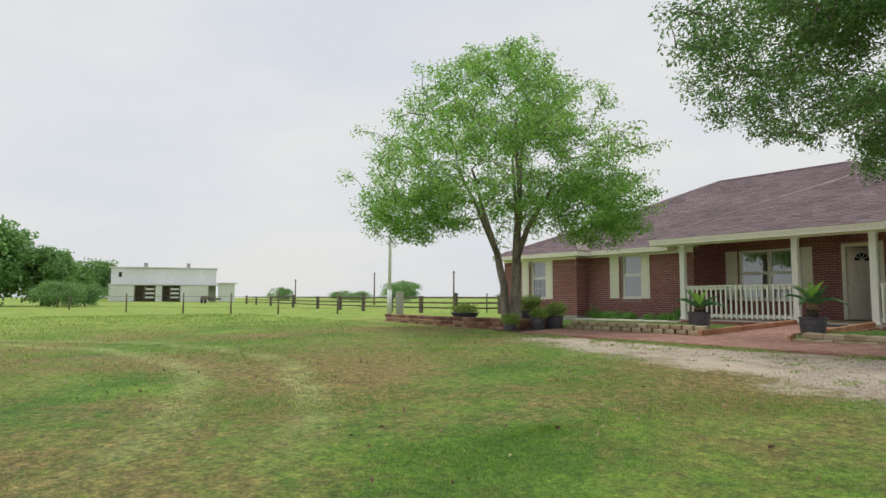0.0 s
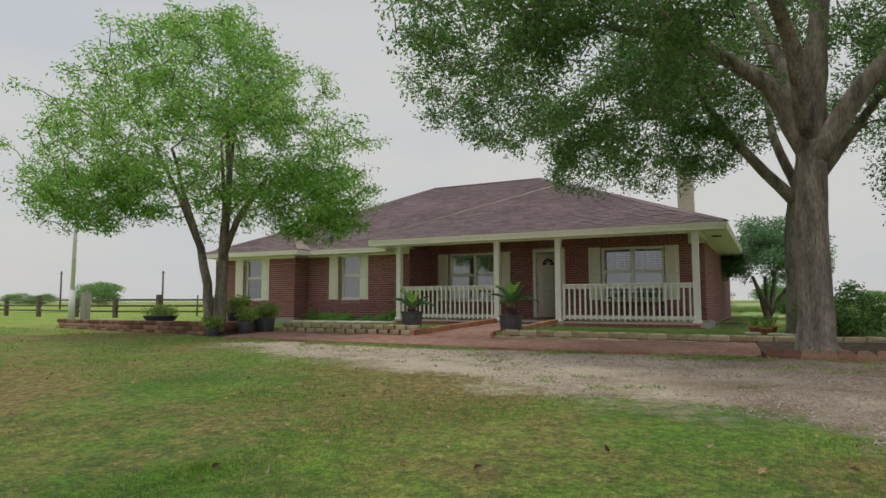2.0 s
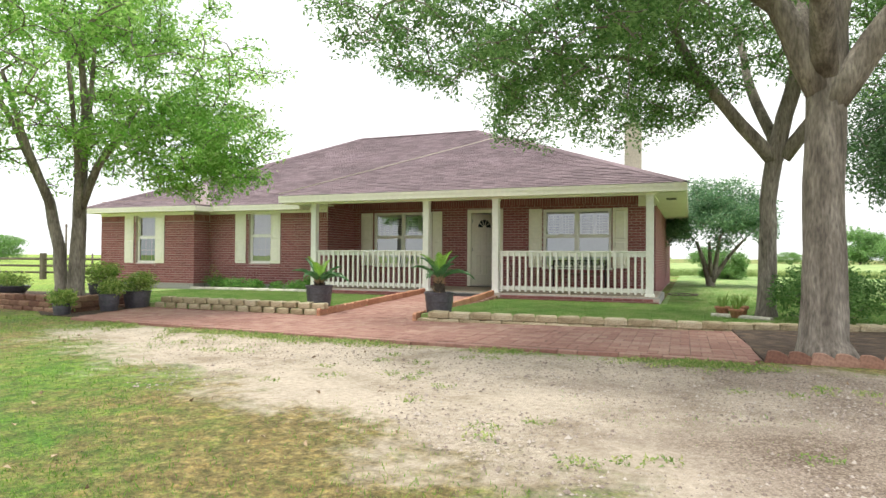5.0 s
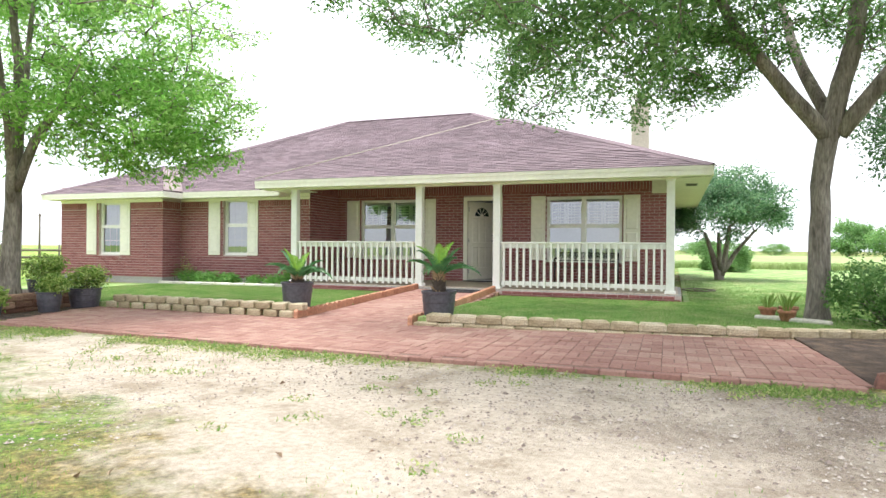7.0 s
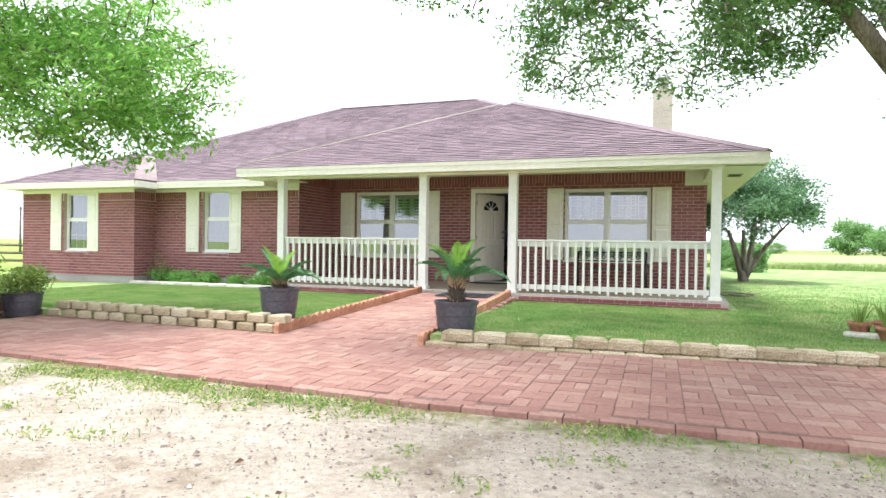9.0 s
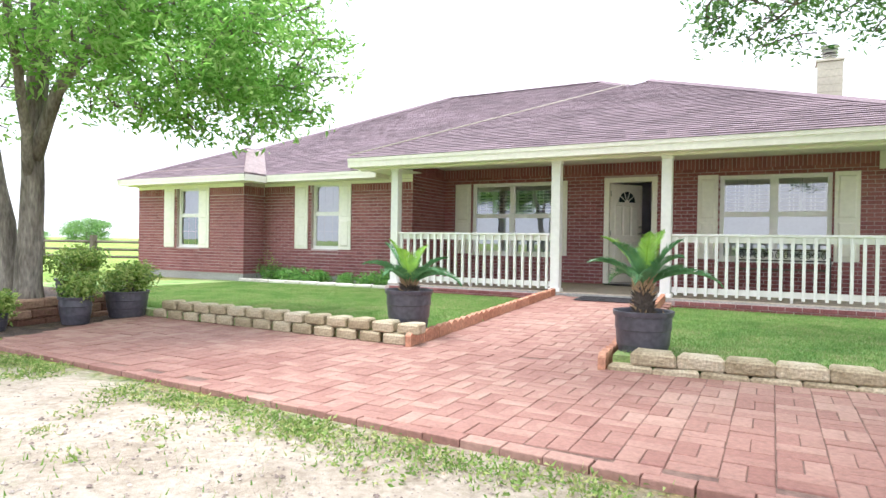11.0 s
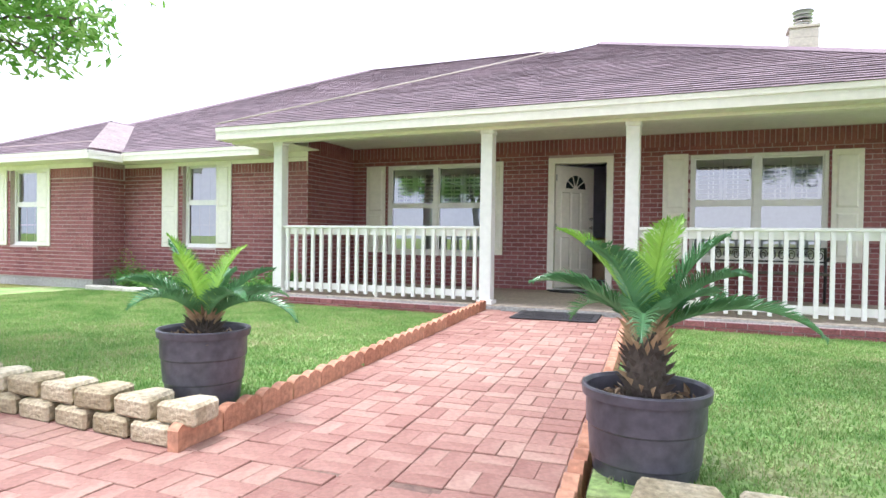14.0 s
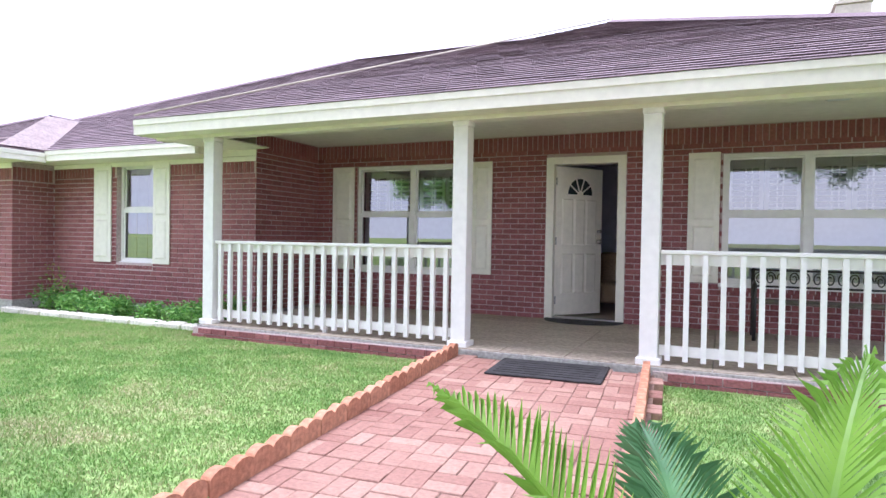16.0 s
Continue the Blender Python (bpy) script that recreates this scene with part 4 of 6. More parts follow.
tree("oak_tree", (-0.95, 13.06, 0.1), [
    [(-1.00, 12.64, 0.0, 0.36), (-1.00, 12.66, 0.3, 0.23), (-0.99, 12.72, 1.2, 0.195), (-0.96, 12.86, 2.9, 0.185), (-0.82, 12.97, 4.2, 0.14), (-0.50, 13.20, 6.5, 0.06)],
    [(-0.99, 12.84, 2.85, 0.16), (-1.42, 12.80, 3.8, 0.12), (-2.31, 12.65, 4.55, 0.09), (-3.51, 12.42, 4.9, 0.05)],
    [(-0.93, 12.82, 2.7, 0.16), (-0.32, 12.73, 3.6, 0.13), (0.59, 12.60, 4.6, 0.08)],
    [(-0.98, 12.88, 2.9, 0.14), (-1.21, 13.47, 4.2, 0.11), (-1.60, 14.27, 5.6, 0.06)],
    [(-0.97, 12.79, 3.0, 0.13), (-1.12, 12.16, 4.0, 0.10), (-1.51, 11.23, 5.0, 0.06)],
], [(-1.2, 13.0, 6.2, 4.4, 4.0, 2.2, 640), (-3.6, 12.7, 4.4, 1.8, 1.6, 1.2, 220), (-3.7, 13.0, 3.1, 0.8, 0.8, 0.5, 46), (-3.2, 11.1, 4.6, 1.7, 1.4, 1.0, 180), (-4.8, 10.9, 4.7, 1.4, 1.2, 0.8, 140), (-2.0, 10.2, 5.2, 1.8, 1.4, 0.9, 130), (1.8, 12.6, 4.6, 2.0, 2.0, 1.4, 110), (1.6, 14.6, 5.4, 2.4, 2.4, 1.5, 160), (1.2, 12.7, 4.1, 1.5, 1.4, 0.9, 80), (-6.4, 13.4, 5.0, 1.4, 1.3, 0.9, 80), (-5.5, 13.6, 4.1, 1.0, 1.0, 0.55, 45)],
    48, (0.082, 0.032), LEAF, "tall oak tree with a thick grey trunk and spreading limbs", 5, (0.135, 0.135, 0.085))
tree("oak_tree", (-0.95, 16.5, 0.1), [
    [(-1.12, 16.5, 0.0, 0.21), (-1.12, 16.5, 0.35, 0.145), (-1.1, 16.5, 2.0, 0.122), (-1.02, 16.5, 2.75, 0.13), (-0.7, 16.6, 4.0, 0.12), (-0.5, 16.8, 6.0, 0.05)],
    [(-0.98, 16.5, 2.6, 0.12), (-1.5, 16.3, 3.2, 0.10), (-2.2, 16.1, 4.1, 0.08), (-2.7, 15.9, 5.2, 0.05)],
    [(-2.0, 16.15, 3.85, 0.06), (-3.3, 16.3, 4.5, 0.045), (-4.4, 16.2, 4.6, 0.03), (-5.2, 16.2, 4.2, 0.015)],
    [(-0.9, 16.5, 2.7, 0.12), (-0.4, 16.4, 3.4, 0.10), (0.5, 16.3, 4.6, 0.06)],
    [(-0.95, 16.55, 2.8, 0.10), (-1.3, 17.2, 4.0, 0.08), (-1.5, 18, 5.4, 0.04)],
], [(-0.8, 16.8, 6.0, 3.3, 3.0, 2.0, 400), (0.9, 17.0, 4.7, 2.2, 2.2, 1.3, 170), (-2.6, 15.9, 4.8, 1.5, 1.4, 1.0, 130), (-2.6, 16.6, 3.9, 1.1, 1.2, 0.65, 90), (-3.3, 15.4, 5.2, 1.3, 1.2, 0.8, 80), (1.8, 16.3, 4.6, 1.6, 1.6, 1.3, 90), (-4.9, 16.4, 3.75, 1.0, 1.0, 0.6, 65), (-4.3, 15.8, 4.6, 1.6, 1.4, 0.85, 110), (-3.3, 16.6, 3.45, 0.9, 0.9, 0.45, 45), (-6.1, 15.2, 4.6, 1.3, 1.2, 0.8, 60)],
    46, (0.082, 0.032), LEAF, "oak tree with a forked grey trunk beside the lawn", 7, (0.135, 0.135, 0.085))
tree("small_tree", (-1.6, 29.0, 0.0), [
    [(-1.60, 29.0, 0, 0.17), (-1.62, 29.0, 0.4, 0.14), (-1.78, 29.0, 0.9, 0.09), (-2.05, 29.0, 1.7, 0.05)], [(-1.56, 29.0, 0.3, 0.13), (-1.45, 29.0, 0.9, 0.09), (-1.30, 29.0, 1.9, 0.05)],
    [(-1.52, 29.0, 0.4, 0.11), (-1.15, 29.1, 1.0, 0.07), (-0.55, 29.2, 1.75, 0.04)], [(-1.58, 28.95, 0.5, 0.09), (-1.65, 28.7, 1.7, 0.05)],
], [(-1.45, 29.0, 2.4, 1.95, 1.9, 1.05, 190), (-1.3, 29.0, 3.2, 1.4, 1.3, 0.75, 70), (-2.6, 28.8, 2.3, 0.9, 0.8, 0.5, 26), (-0.4, 28.9, 2.2, 0.8, 0.8, 0.5, 24)], 75, (0.11, 0.045), SIDELEAF, "small dense round tree with several stems on the side lawn", 13, (0.19, 0.19, 0.13))
DARKLEAF = mat("dark_tree_leaf", [(0.035, 0.085, 0.03), (0.06, 0.135, 0.045), (0.10, 0.19, 0.07)], 0.5, 3, 0.55, 0, 1, "island", 0.5, fine=0.15, thin=0.3)
tree("dark_tree", (3.9, 26, 0.0), [[(4.3, 26, 0, 0.2), (4.2, 26, 1.6, 0.16), (4.1, 26, 3.4, 0.10), (4.0, 26, 5.0, 0.05)], [(4.2, 26, 1.5, 0.12), (3.4, 25.8, 2.8, 0.08), (2.6, 25.6, 3.8, 0.04)]],
     [(4.1, 26, 4.7, 2.6, 2.4, 1.7, 260), (2.9, 25.6, 3.6, 1.3, 1.3, 0.8, 70)], 90, (0.12, 0.055), DARKLEAF, "dark leafy tree beyond the bed", 17, 0.32)


FARLEAF = mat("far_leaf", [(0.13, 0.27, 0.08), (0.20, 0.37, 0.115), (0.29, 0.46, 0.17)], 0.2, 1, 0.6, 0, 1, "island", 0.5, fine=0.15, thin=0.4)


def far_tree(x, y, r, h, seed, material=FARLEAF, flat=1.0, z0=0.08):
    """A tree in the distance: one stem and a crown of larger leaf clumps."""
    k = 90
    return tree("distant_tree", (x, y, 0), [[(x, y, 0, 0.035 * h), (x, y, h * 0.5, 0.02 * h), (x + 0.1 * r, y, h * 0.75, 0.01 * h)]],
                [(x, y, h * (0.5 + z0 / 2), r, r, h * (0.5 - z0 / 2) * flat + 0.1, k), (x + 0.3 * r, y, h * 0.66, r * 0.6, r * 0.6, h * 0.3, 16)],
                90, (h * 0.055, h * 0.035), material, "round green tree far off behind the pasture fence", seed, (r * 0.15, r * 0.15, h * 0.06), 0.02)


for i, (x, y, r, h) in enumerate(((-75.9, 4.4, 4.3, 8.2), (-76.5, 9.6, 2.7, 5.9), (-70.4, 12.0, 1.9, 2.1), (-67, 9.4, 2.1, 2.3), (-153, 25.4, 5.8, 8.8), (-143, 63, 3.2, 3.0), (-134, 74.5, 3.0, 2.4), (-132, 78, 3.0, 2.4), (-92, 63.5, 3.6, 3.8), (-33.8, 33.3, 0.9, 1.2))):
    far_tree(x, y, r, h, 30 + i)
for i, (x, y, r, h) in enumerate(((22, 118, 3.5, 5.5), (26.5, 112.5, 3.6, 5.2), (16.5, 152, 3.0, 2.6), (40, 120, 4, 5), (60, 140, 6, 7), (2, 190, 4, 3.4))):
    far_tree(x, y, r, h, 50 + i)
for i, (x, y, r, h) in enumerate(((-1.5, 39.8, 0.9, 1.5), (-0.6, 37.4, 0.8, 1.4))):
    far_tree(x, y, r, h, 60 + i)


def pot(name, x, y, z, top, bottom, h, label, soil=SOIL):
    thing = empty(name, x, y, z, label, "potted plant")
    t = top
    part("pot", lathe([(bottom * 0.96, 0), (bottom, 0.01), (bottom + (t - bottom) * 0.32, h * 0.33), (bottom + (t - bottom) * 0.32 + 0.006, h * 0.35), (bottom + (t - bottom) * 0.62, h * 0.63), (bottom + (t - bottom) * 0.62 + 0.006, h * 0.65),
                       (t - 0.012, h * 0.90), (t + 0.002, h * 0.905), (t + 0.006, h - 0.006), (t + 0.003, h), (t - 0.006, h), (t - 0.014, h - 0.012), (t - 0.02, h - 0.07)], 40, False), BLACKPOT, thing).data.set_sharp_from_angle(angle=radians(24))
    s = lathe([(0.001, h - 0.055), (t - 0.019, h - 0.065)], 40, False)
    for v in s.verts:
        v.co.z += 0.012 * noise.noise(v.co * 30)
    part("soil", s, soil, thing)
    rr = np.random.default_rng(int(1000 * abs(x)))
    ang, rad = rr.uniform(0, math.tau, 130), (t - 0.04) * rr.random(130) ** 0.5
    chips = np.stack((rad * np.cos(ang), rad * np.sin(ang), np.full(130, h - 0.05)), 1)
    tagged(leaf_mesh("mulch", chips, 1, (0.005, 0.005, 0.004), 0.04, 0.02, DRYLEAF, thing, 7, 0.0), kind="stuff")
    return thing


def cycad(x, y, z, trunk_h, n, length, seed, label):
    """A sago palm in a nursery pot: stout scaly stem, arching fronds with two combs of narrow leaflets."""
    thing = pot("potted_cycad", x, y, z, 0.225, 0.175, 0.40, label)
    rng = random.Random(seed)
    zs = 0.34
    part("caudex", lathe([(0.05, zs - 0.02), (0.072, zs), (0.07, zs + trunk_h * 0.5), (0.05, zs + trunk_h * 0.9), (0.03, zs + trunk_h)], 16), CAUDEX, thing)
    for i in range(90):
        a, t = i * 2.4, i / 90
        m = Matrix.Translation((0, 0, zs + 0.01 + t * trunk_h)) @ Matrix.Rotation(a, 4, "Z") @ Matrix.Translation((0.066 - 0.025 * t, 0, 0)) @ Matrix.Rotation(radians(25 + 15 * rng.random()), 4, "Y")
        bm = bmesh.new()
        vs = [bm.verts.new(m @ Vector(p)) for p in ((-0.012, -0.013, 0), (-0.012, 0.013, 0), (0.014, 0, -0.005), (0.010 + 0.02 * rng.random(), 0, 0.045 + 0.05 * t))]
        for f in ((0, 1, 3), (1, 2, 3), (2, 0, 3), (0, 2, 1)):
            bm.faces.new([vs[k] for k in f])
        part("leaf_base", bm, STRAW if t > 0.62 or i % 5 == 0 else CAUDEX, thing)
    for i in range(n):
        a = i * 2.39996 + rng.uniform(-0.2, 0.2)
        inner = i / n
        rise = radians(34 + 52 * inner ** 1.3 + rng.uniform(-7, 7))
        ln = length * rng.uniform(0.88, 1.1) * (1 - 0.12 * inner)
        bend = 88 - 62 * inner + rng.uniform(-12, 12)
        pts, p, ang = [], Vector((0.02, 0, zs + trunk_h - 0.02)), rise
        steps = 22
        for k in range(steps + 1):
            pts.append(p.copy())
            p += Vector((math.cos(ang), 0, math.sin(ang))) * ln / steps
            ang -= radians(bend) / steps * (0.5 + 1.0 * k / steps)
        rot = Matrix.Rotation(a, 4, "Z")
        bm = bmesh.new()
        m = 58
        last = None
        for j in range(m + 1):
            t = j / m * steps
            k = min(int(t), steps - 1)
            q = pts[k].lerp(pts[k + 1], t - k)
            d = (pts[k + 1] - pts[k]).normalized()
            up = Vector((-d.z, 0, d.x))
            s = j / m
            hw = 0.006 * (1 - 0.75 * s)
            row = [bm.verts.new(rot @ c) for c in (q - Vector((0, hw, 0)), q + Vector((0, hw, 0)), q - up * hw * 1.2)]
            if last:
                for a0, a1 in ((0, 1), (1, 2), (2, 0)):
                    bm.faces.new((last[a0], last[a1], row[a1], row[a0]))
                if j > 5:
                    ll = 0.105 * length / 0.5 * math.sin(math.pi * min(1, 0.16 + s * 0.87)) ** 0.7 + 0.012
                    for side, e in ((-1, 0), (1, 1)):
                        w = (Vector((0, side, 0)) * 0.78 + d * (0.42 + 0.5 * s) + up * (0.48 + rng.uniform(-0.1, 0.1))).normalized()
                        tip = q + w * ll - Vector((0, 0, 0.025 * rng.random()))
                        mid = q + w * ll * 0.55 + up * 0.004
                        vs = [last[e], row[e], bm.verts.new(rot @ (mid + d * 0.0034)), bm.verts.new(rot @ tip), bm.verts.new(rot @ (mid - d * 0.0034))]
                        bm.faces.new(vs)
            last = row
        part("frond", bm, CYCADNEW if inner > 0.72 else CYCAD, thing)
    return thing


CAUDEX = mat("scaly_stem", [(0.05, 0.038, 0.03), (0.11, 0.085, 0.065)], 8, 40, 0.95, 0.5, 60)
STRAW = mat("dry_fibre", [(0.27, 0.165, 0.085), (0.45, 0.32, 0.18)], 8, 40, 0.9, 0.2, 60)
cycad(-5.80, 14.24, 0.17, 0.27, 12, 0.54, 3, "sago palm with a stout stem in a black nursery pot")
cycad(-7.98, 14.32, 0.22, 0.12, 13, 0.52, 8, "short sago palm in a black nursery pot beside the kerb")


def shrub_pot(x, y, z, t, h, r, hh, seed, label, material=SHRUB):
    thing = pot("potted_shrub", x, y, z, t, t * 0.8, h, label)
    pts = crown_points([(0, 0, h + hh * 0.5, r, r, hh * 0.5, 34), (r * 0.3, 0, h + hh * 0.75, r * 0.6, r * 0.6, hh * 0.3, 12)], seed, 0.0)
    bm = bmesh.new()
    for p in pts[::2]:
        tube(bm, [(0, 0, h - 0.06), (p[0] * 0.5, p[1] * 0.5, h + (p[2] - h) * 0.6), p], [0.006, 0.005, 0.002], 4)
    part("stems", bm, BARK, thing)
    tagged(leaf_mesh("foliage", pts, 34, 0.06, 0.055, 0.025, material, thing, seed, 0.0), kind="stuff")


shrub_pot(-11.42, 13.2, 0.15, 0.165, 0.29, 0.17, 0.20, 61, "leafy shrub in a black pot at the walk's end")
shrub_pot(-11.50, 13.85, 0.16, 0.235, 0.30, 0.29, 0.27, 62, "bushy yellow-green shrub in a black pot")
shrub_pot(-12.12, 13.62, 0.345, 0.21, 0.24, 0.33, 0.33, 63, "bushy shrub in a black pot behind the walk")
shrub_pot(-11.62, 12.5, 0.12, 0.14, 0.20, 0.15, 0.14, 64, "low mounded plant in a black pot by the tree bed")


def bush(x, y, z, r, h, seed, label, name="shrub", material=SHRUB, k=90, leaf=(0.06, 0.028), per=40):
    thing = empty(name, x, y, z, label, "shrub")
    pts = crown_points([(0, 0, h * 0.5, r, r, h * 0.5, k)], seed, 0.0)
    bm = bmesh.new()
    for p in pts[::4]:
        tube(bm, [(p[0] * 0.1, p[1] * 0.1, -0.02), (p[0] * 0.5, p[1] * 0.5, p[2] * 0.6), p], [0.010, 0.007, 0.002], 4)
    part("stems", bm, BARK, thing)
    tagged(leaf_mesh("foliage", pts, per, 0.07, leaf[0], leaf[1], material, thing, seed, 0.0), kind="stuff")


bush(-0.45, 15.75, 0.2, 0.75, 0.85, 71, "rounded dark green shrub in the oak bed", material=LEAF, k=150)
bush(0.9, 15.2, 0.2, 0.8, 0.9, 72, "rounded dark green shrub in the oak bed", material=LEAF, k=150)
bush(2.4, 14.8, 0.15, 0.9, 1.0, 73, "rounded dark green shrub in the oak bed", material=LEAF, k=150)


def bed_planter(x, y, z):
    """A low oval planter with a spreading plant."""
    thing = empty("bed_planter", x, y, z, "low dark oval planter with a spreading green plant", "planter")
    bowl = lathe([(0.24, 0), (0.30, 0.08), (0.34, 0.15), (0.35, 0.165), (0.32, 0.165), (0.30, 0.12), (0.01, 0.12)], 32)
    for v in bowl.verts:
        v.co.x *= 1.35
    part("bowl", bowl, BLACKPOT, thing)
    pts = crown_points([(0, 0, 0.24, 0.42, 0.28, 0.12, 40)], 74, 0.0)
    bm = bmesh.new()
    for p in pts[::3]:
        tube(bm, [(p[0] * 0.3, p[1] * 0.3, 0.10), p], [0.006, 0.002], 4)
    part("stems", bm, BARK, thing)
    tagged(leaf_mesh("foliage", pts, 34, 0.06, 0.06, 0.025, SHRUB, thing, 74, 0.0), kind="stuff")


bed_planter(-14.6, 13.6, 0.325)
for i, (x, y, hh) in enumerate(((-15.1, 19.95, 0.34), (-14.5, 19.9, 0.26), (-13.9, 19.85, 0.24), (-13.3, 19.85, 0.25), (-12.7, 19.85, 0.22), (-12.2, 19.8, 0.24), (-11.65, 19.75, 0.42))):
    bush(x, y, 0.14, 0.30, hh, 80 + i, "leafy green border plant under the brick wall", "border_plant", material=BORDERLEAF, k=26, leaf=(0.08, 0.022), per=40)
bush(-15.3, 20.05, 0.15, 0.14, 0.72, 90, "thin flowering stem plant against the brick wall", "border_plant", k=12, per=9)
bush(-4.1, 41.0, 0.1, 0.9, 1.4, 91, "rounded green shrub on the lawn behind the house", k=60)


def clay_pot(x, y, r, h, seed, label):
    thing = empty("clay_pot_plant", x, y, 0.2, label, "potted plant", "clay pots")
    part("clay_pot", lathe([(r * 0.7, 0), (r * 0.95, h * 0.75), (r * 1.1, h * 0.76), (r * 1.12, h), (r * 0.95, h), (r * 0.9, h * 0.85), (0.01, h * 0.85)], 24), TERRACOTTA, thing)
    rng = random.Random(seed)
    for i in range(14):
        a, t = i * 2.4, rng.uniform(0.15, 0.6)
        bm = bmesh.new()
        hgt = rng.uniform(0.14, 0.27)
        d = Vector((math.cos(a), math.sin(a), 0))
        w = Vector((-d.y, d.x, 0)) * 0.008
        b0 = Vector((0, 0, h * 0.84)) + d * 0.03
        m0, tp = b0 + d * hgt * t * 0.5 + Vector((0, 0, hgt * 0.65)), b0 + d * hgt * t + Vector((0, 0, hgt))
        vs = [bm.verts.new(c) for c in (b0 - w, b0 + w, m0 + w, tp, m0 - w)]
        bm.faces.new(vs)
        part("blade", bm, SHRUB, thing)


clay_pot(-1.78, 16.15, 0.105, 0.16, 1, "spiky plant in a terracotta pot by the oak")
clay_pot(-1.60, 15.85, 0.10, 0.15, 2, "spiky plant in a terracotta pot by the oak")
clay_pot(-1.52, 16.22, 0.11, 0.17, 3, "spiky plant in a terracotta pot by the oak")

# ---------------------------------------------------------------- distance
fence = empty("wire_fence", 0, 0, 0, "wire fence on thin dark posts across the pasture", "fence")
FENCE = [(-62, -8), (-56.5, 2), (-52, 8.5), (-42.9, 10.4), (-37.7, 12.3), (-34.0, 13.7), (-31.6, 15.3), (-30.3, 18.0), (-29.0, 21.0), (-27.6, 26), (-26.5, 33), (-26, 40)]
for x, y in FENCE:
    bm = bmesh.new()
    tube(bm, [(x, y, -0.1), (x + 0.02, y, 1.15)], [0.045, 0.04], 6)
    part("post", bm, WOOD, fence)
for z in (0.35, 0.65, 0.95):
    bm = bmesh.new()
    for a, b in zip(FENCE, FENCE[1:]):
        tube(bm, [(*a, z), (*b, z)], [0.006, 0.006], 4)
    part("wire", bm, IRON, fence)
corral = empty("rail_fence", 0, 0, 0, "dark wooden rail fence of a corral behind the pasture", "fence")
RAILS = [(-84, 33), (-74, 30.5), (-64, 28.2), (-54, 26.2), (-46.7, 25), (-41.5, 24.2), (-37.2, 23.6), (-33.2, 23.2), (-29.8, 23.0), (-27.2, 23.4), (-25.0, 24.6), (-23, 27)]
for i, (x, y) in enumerate(RAILS):
    part("post", boxes((x - 0.09, x + 0.09, y - 0.09, y + 0.09, -0.1, 1.0 if i % 3 else 1.15)), WOOD, corral)
for a, b in zip(RAILS, RAILS[1:]):
    for z in (0.35, 0.62, 0.9):
        bm = bmesh.new()
        tube(bm, [(*a, z), (*b, z)], [0.05, 0.05], 6)
        part("rail", bm, WOOD, corral)
for x, y, h in ((-85.3, 40.6, 3.5), (-69.7, 44.3, 4.1), (-55.7, 46.1, 3.9)):
    up = empty("utility_post", x, y, 0, "thin dark wooden utility post in the pasture", "post", "utility posts")
    bm = bmesh.new()
    tube(bm, [(0, 0, -0.1), (0, 0, h)], [0.1, 0.08], 8)
    part("pole", bm, WOOD, up)
    part("crosspiece", boxes((-0.18, 0.18, -0.04, 0.04, h - 0.25, h - 0.15)), WOOD, up)
mast = empty("antenna_mast", -27.8, 19.6, 0, "white metal mast with climbing pegs beside the tree bed", "mast")
bm = bmesh.new()
tube(bm, [(0, 0, 0), (0, 0, 1.3)], [0.13, 0.12], 12)
tube(bm, [(0, 0, 1.3), (0.05, 0, 6.2)], [0.085, 0.06], 10)
part("pole", bm, METAL, mast)
for i in range(9):
    part("peg", boxes((0.03, 0.2, -0.015, 0.015, 2.2 + i * 0.4, 2.23 + i * 0.4)), METAL, mast)
part("meter_box", bevelled(boxes((0.1, 0.4, 0.3, 0.6, 0.0, 1.2)), 0.02, 1), CONCRETE, mast)

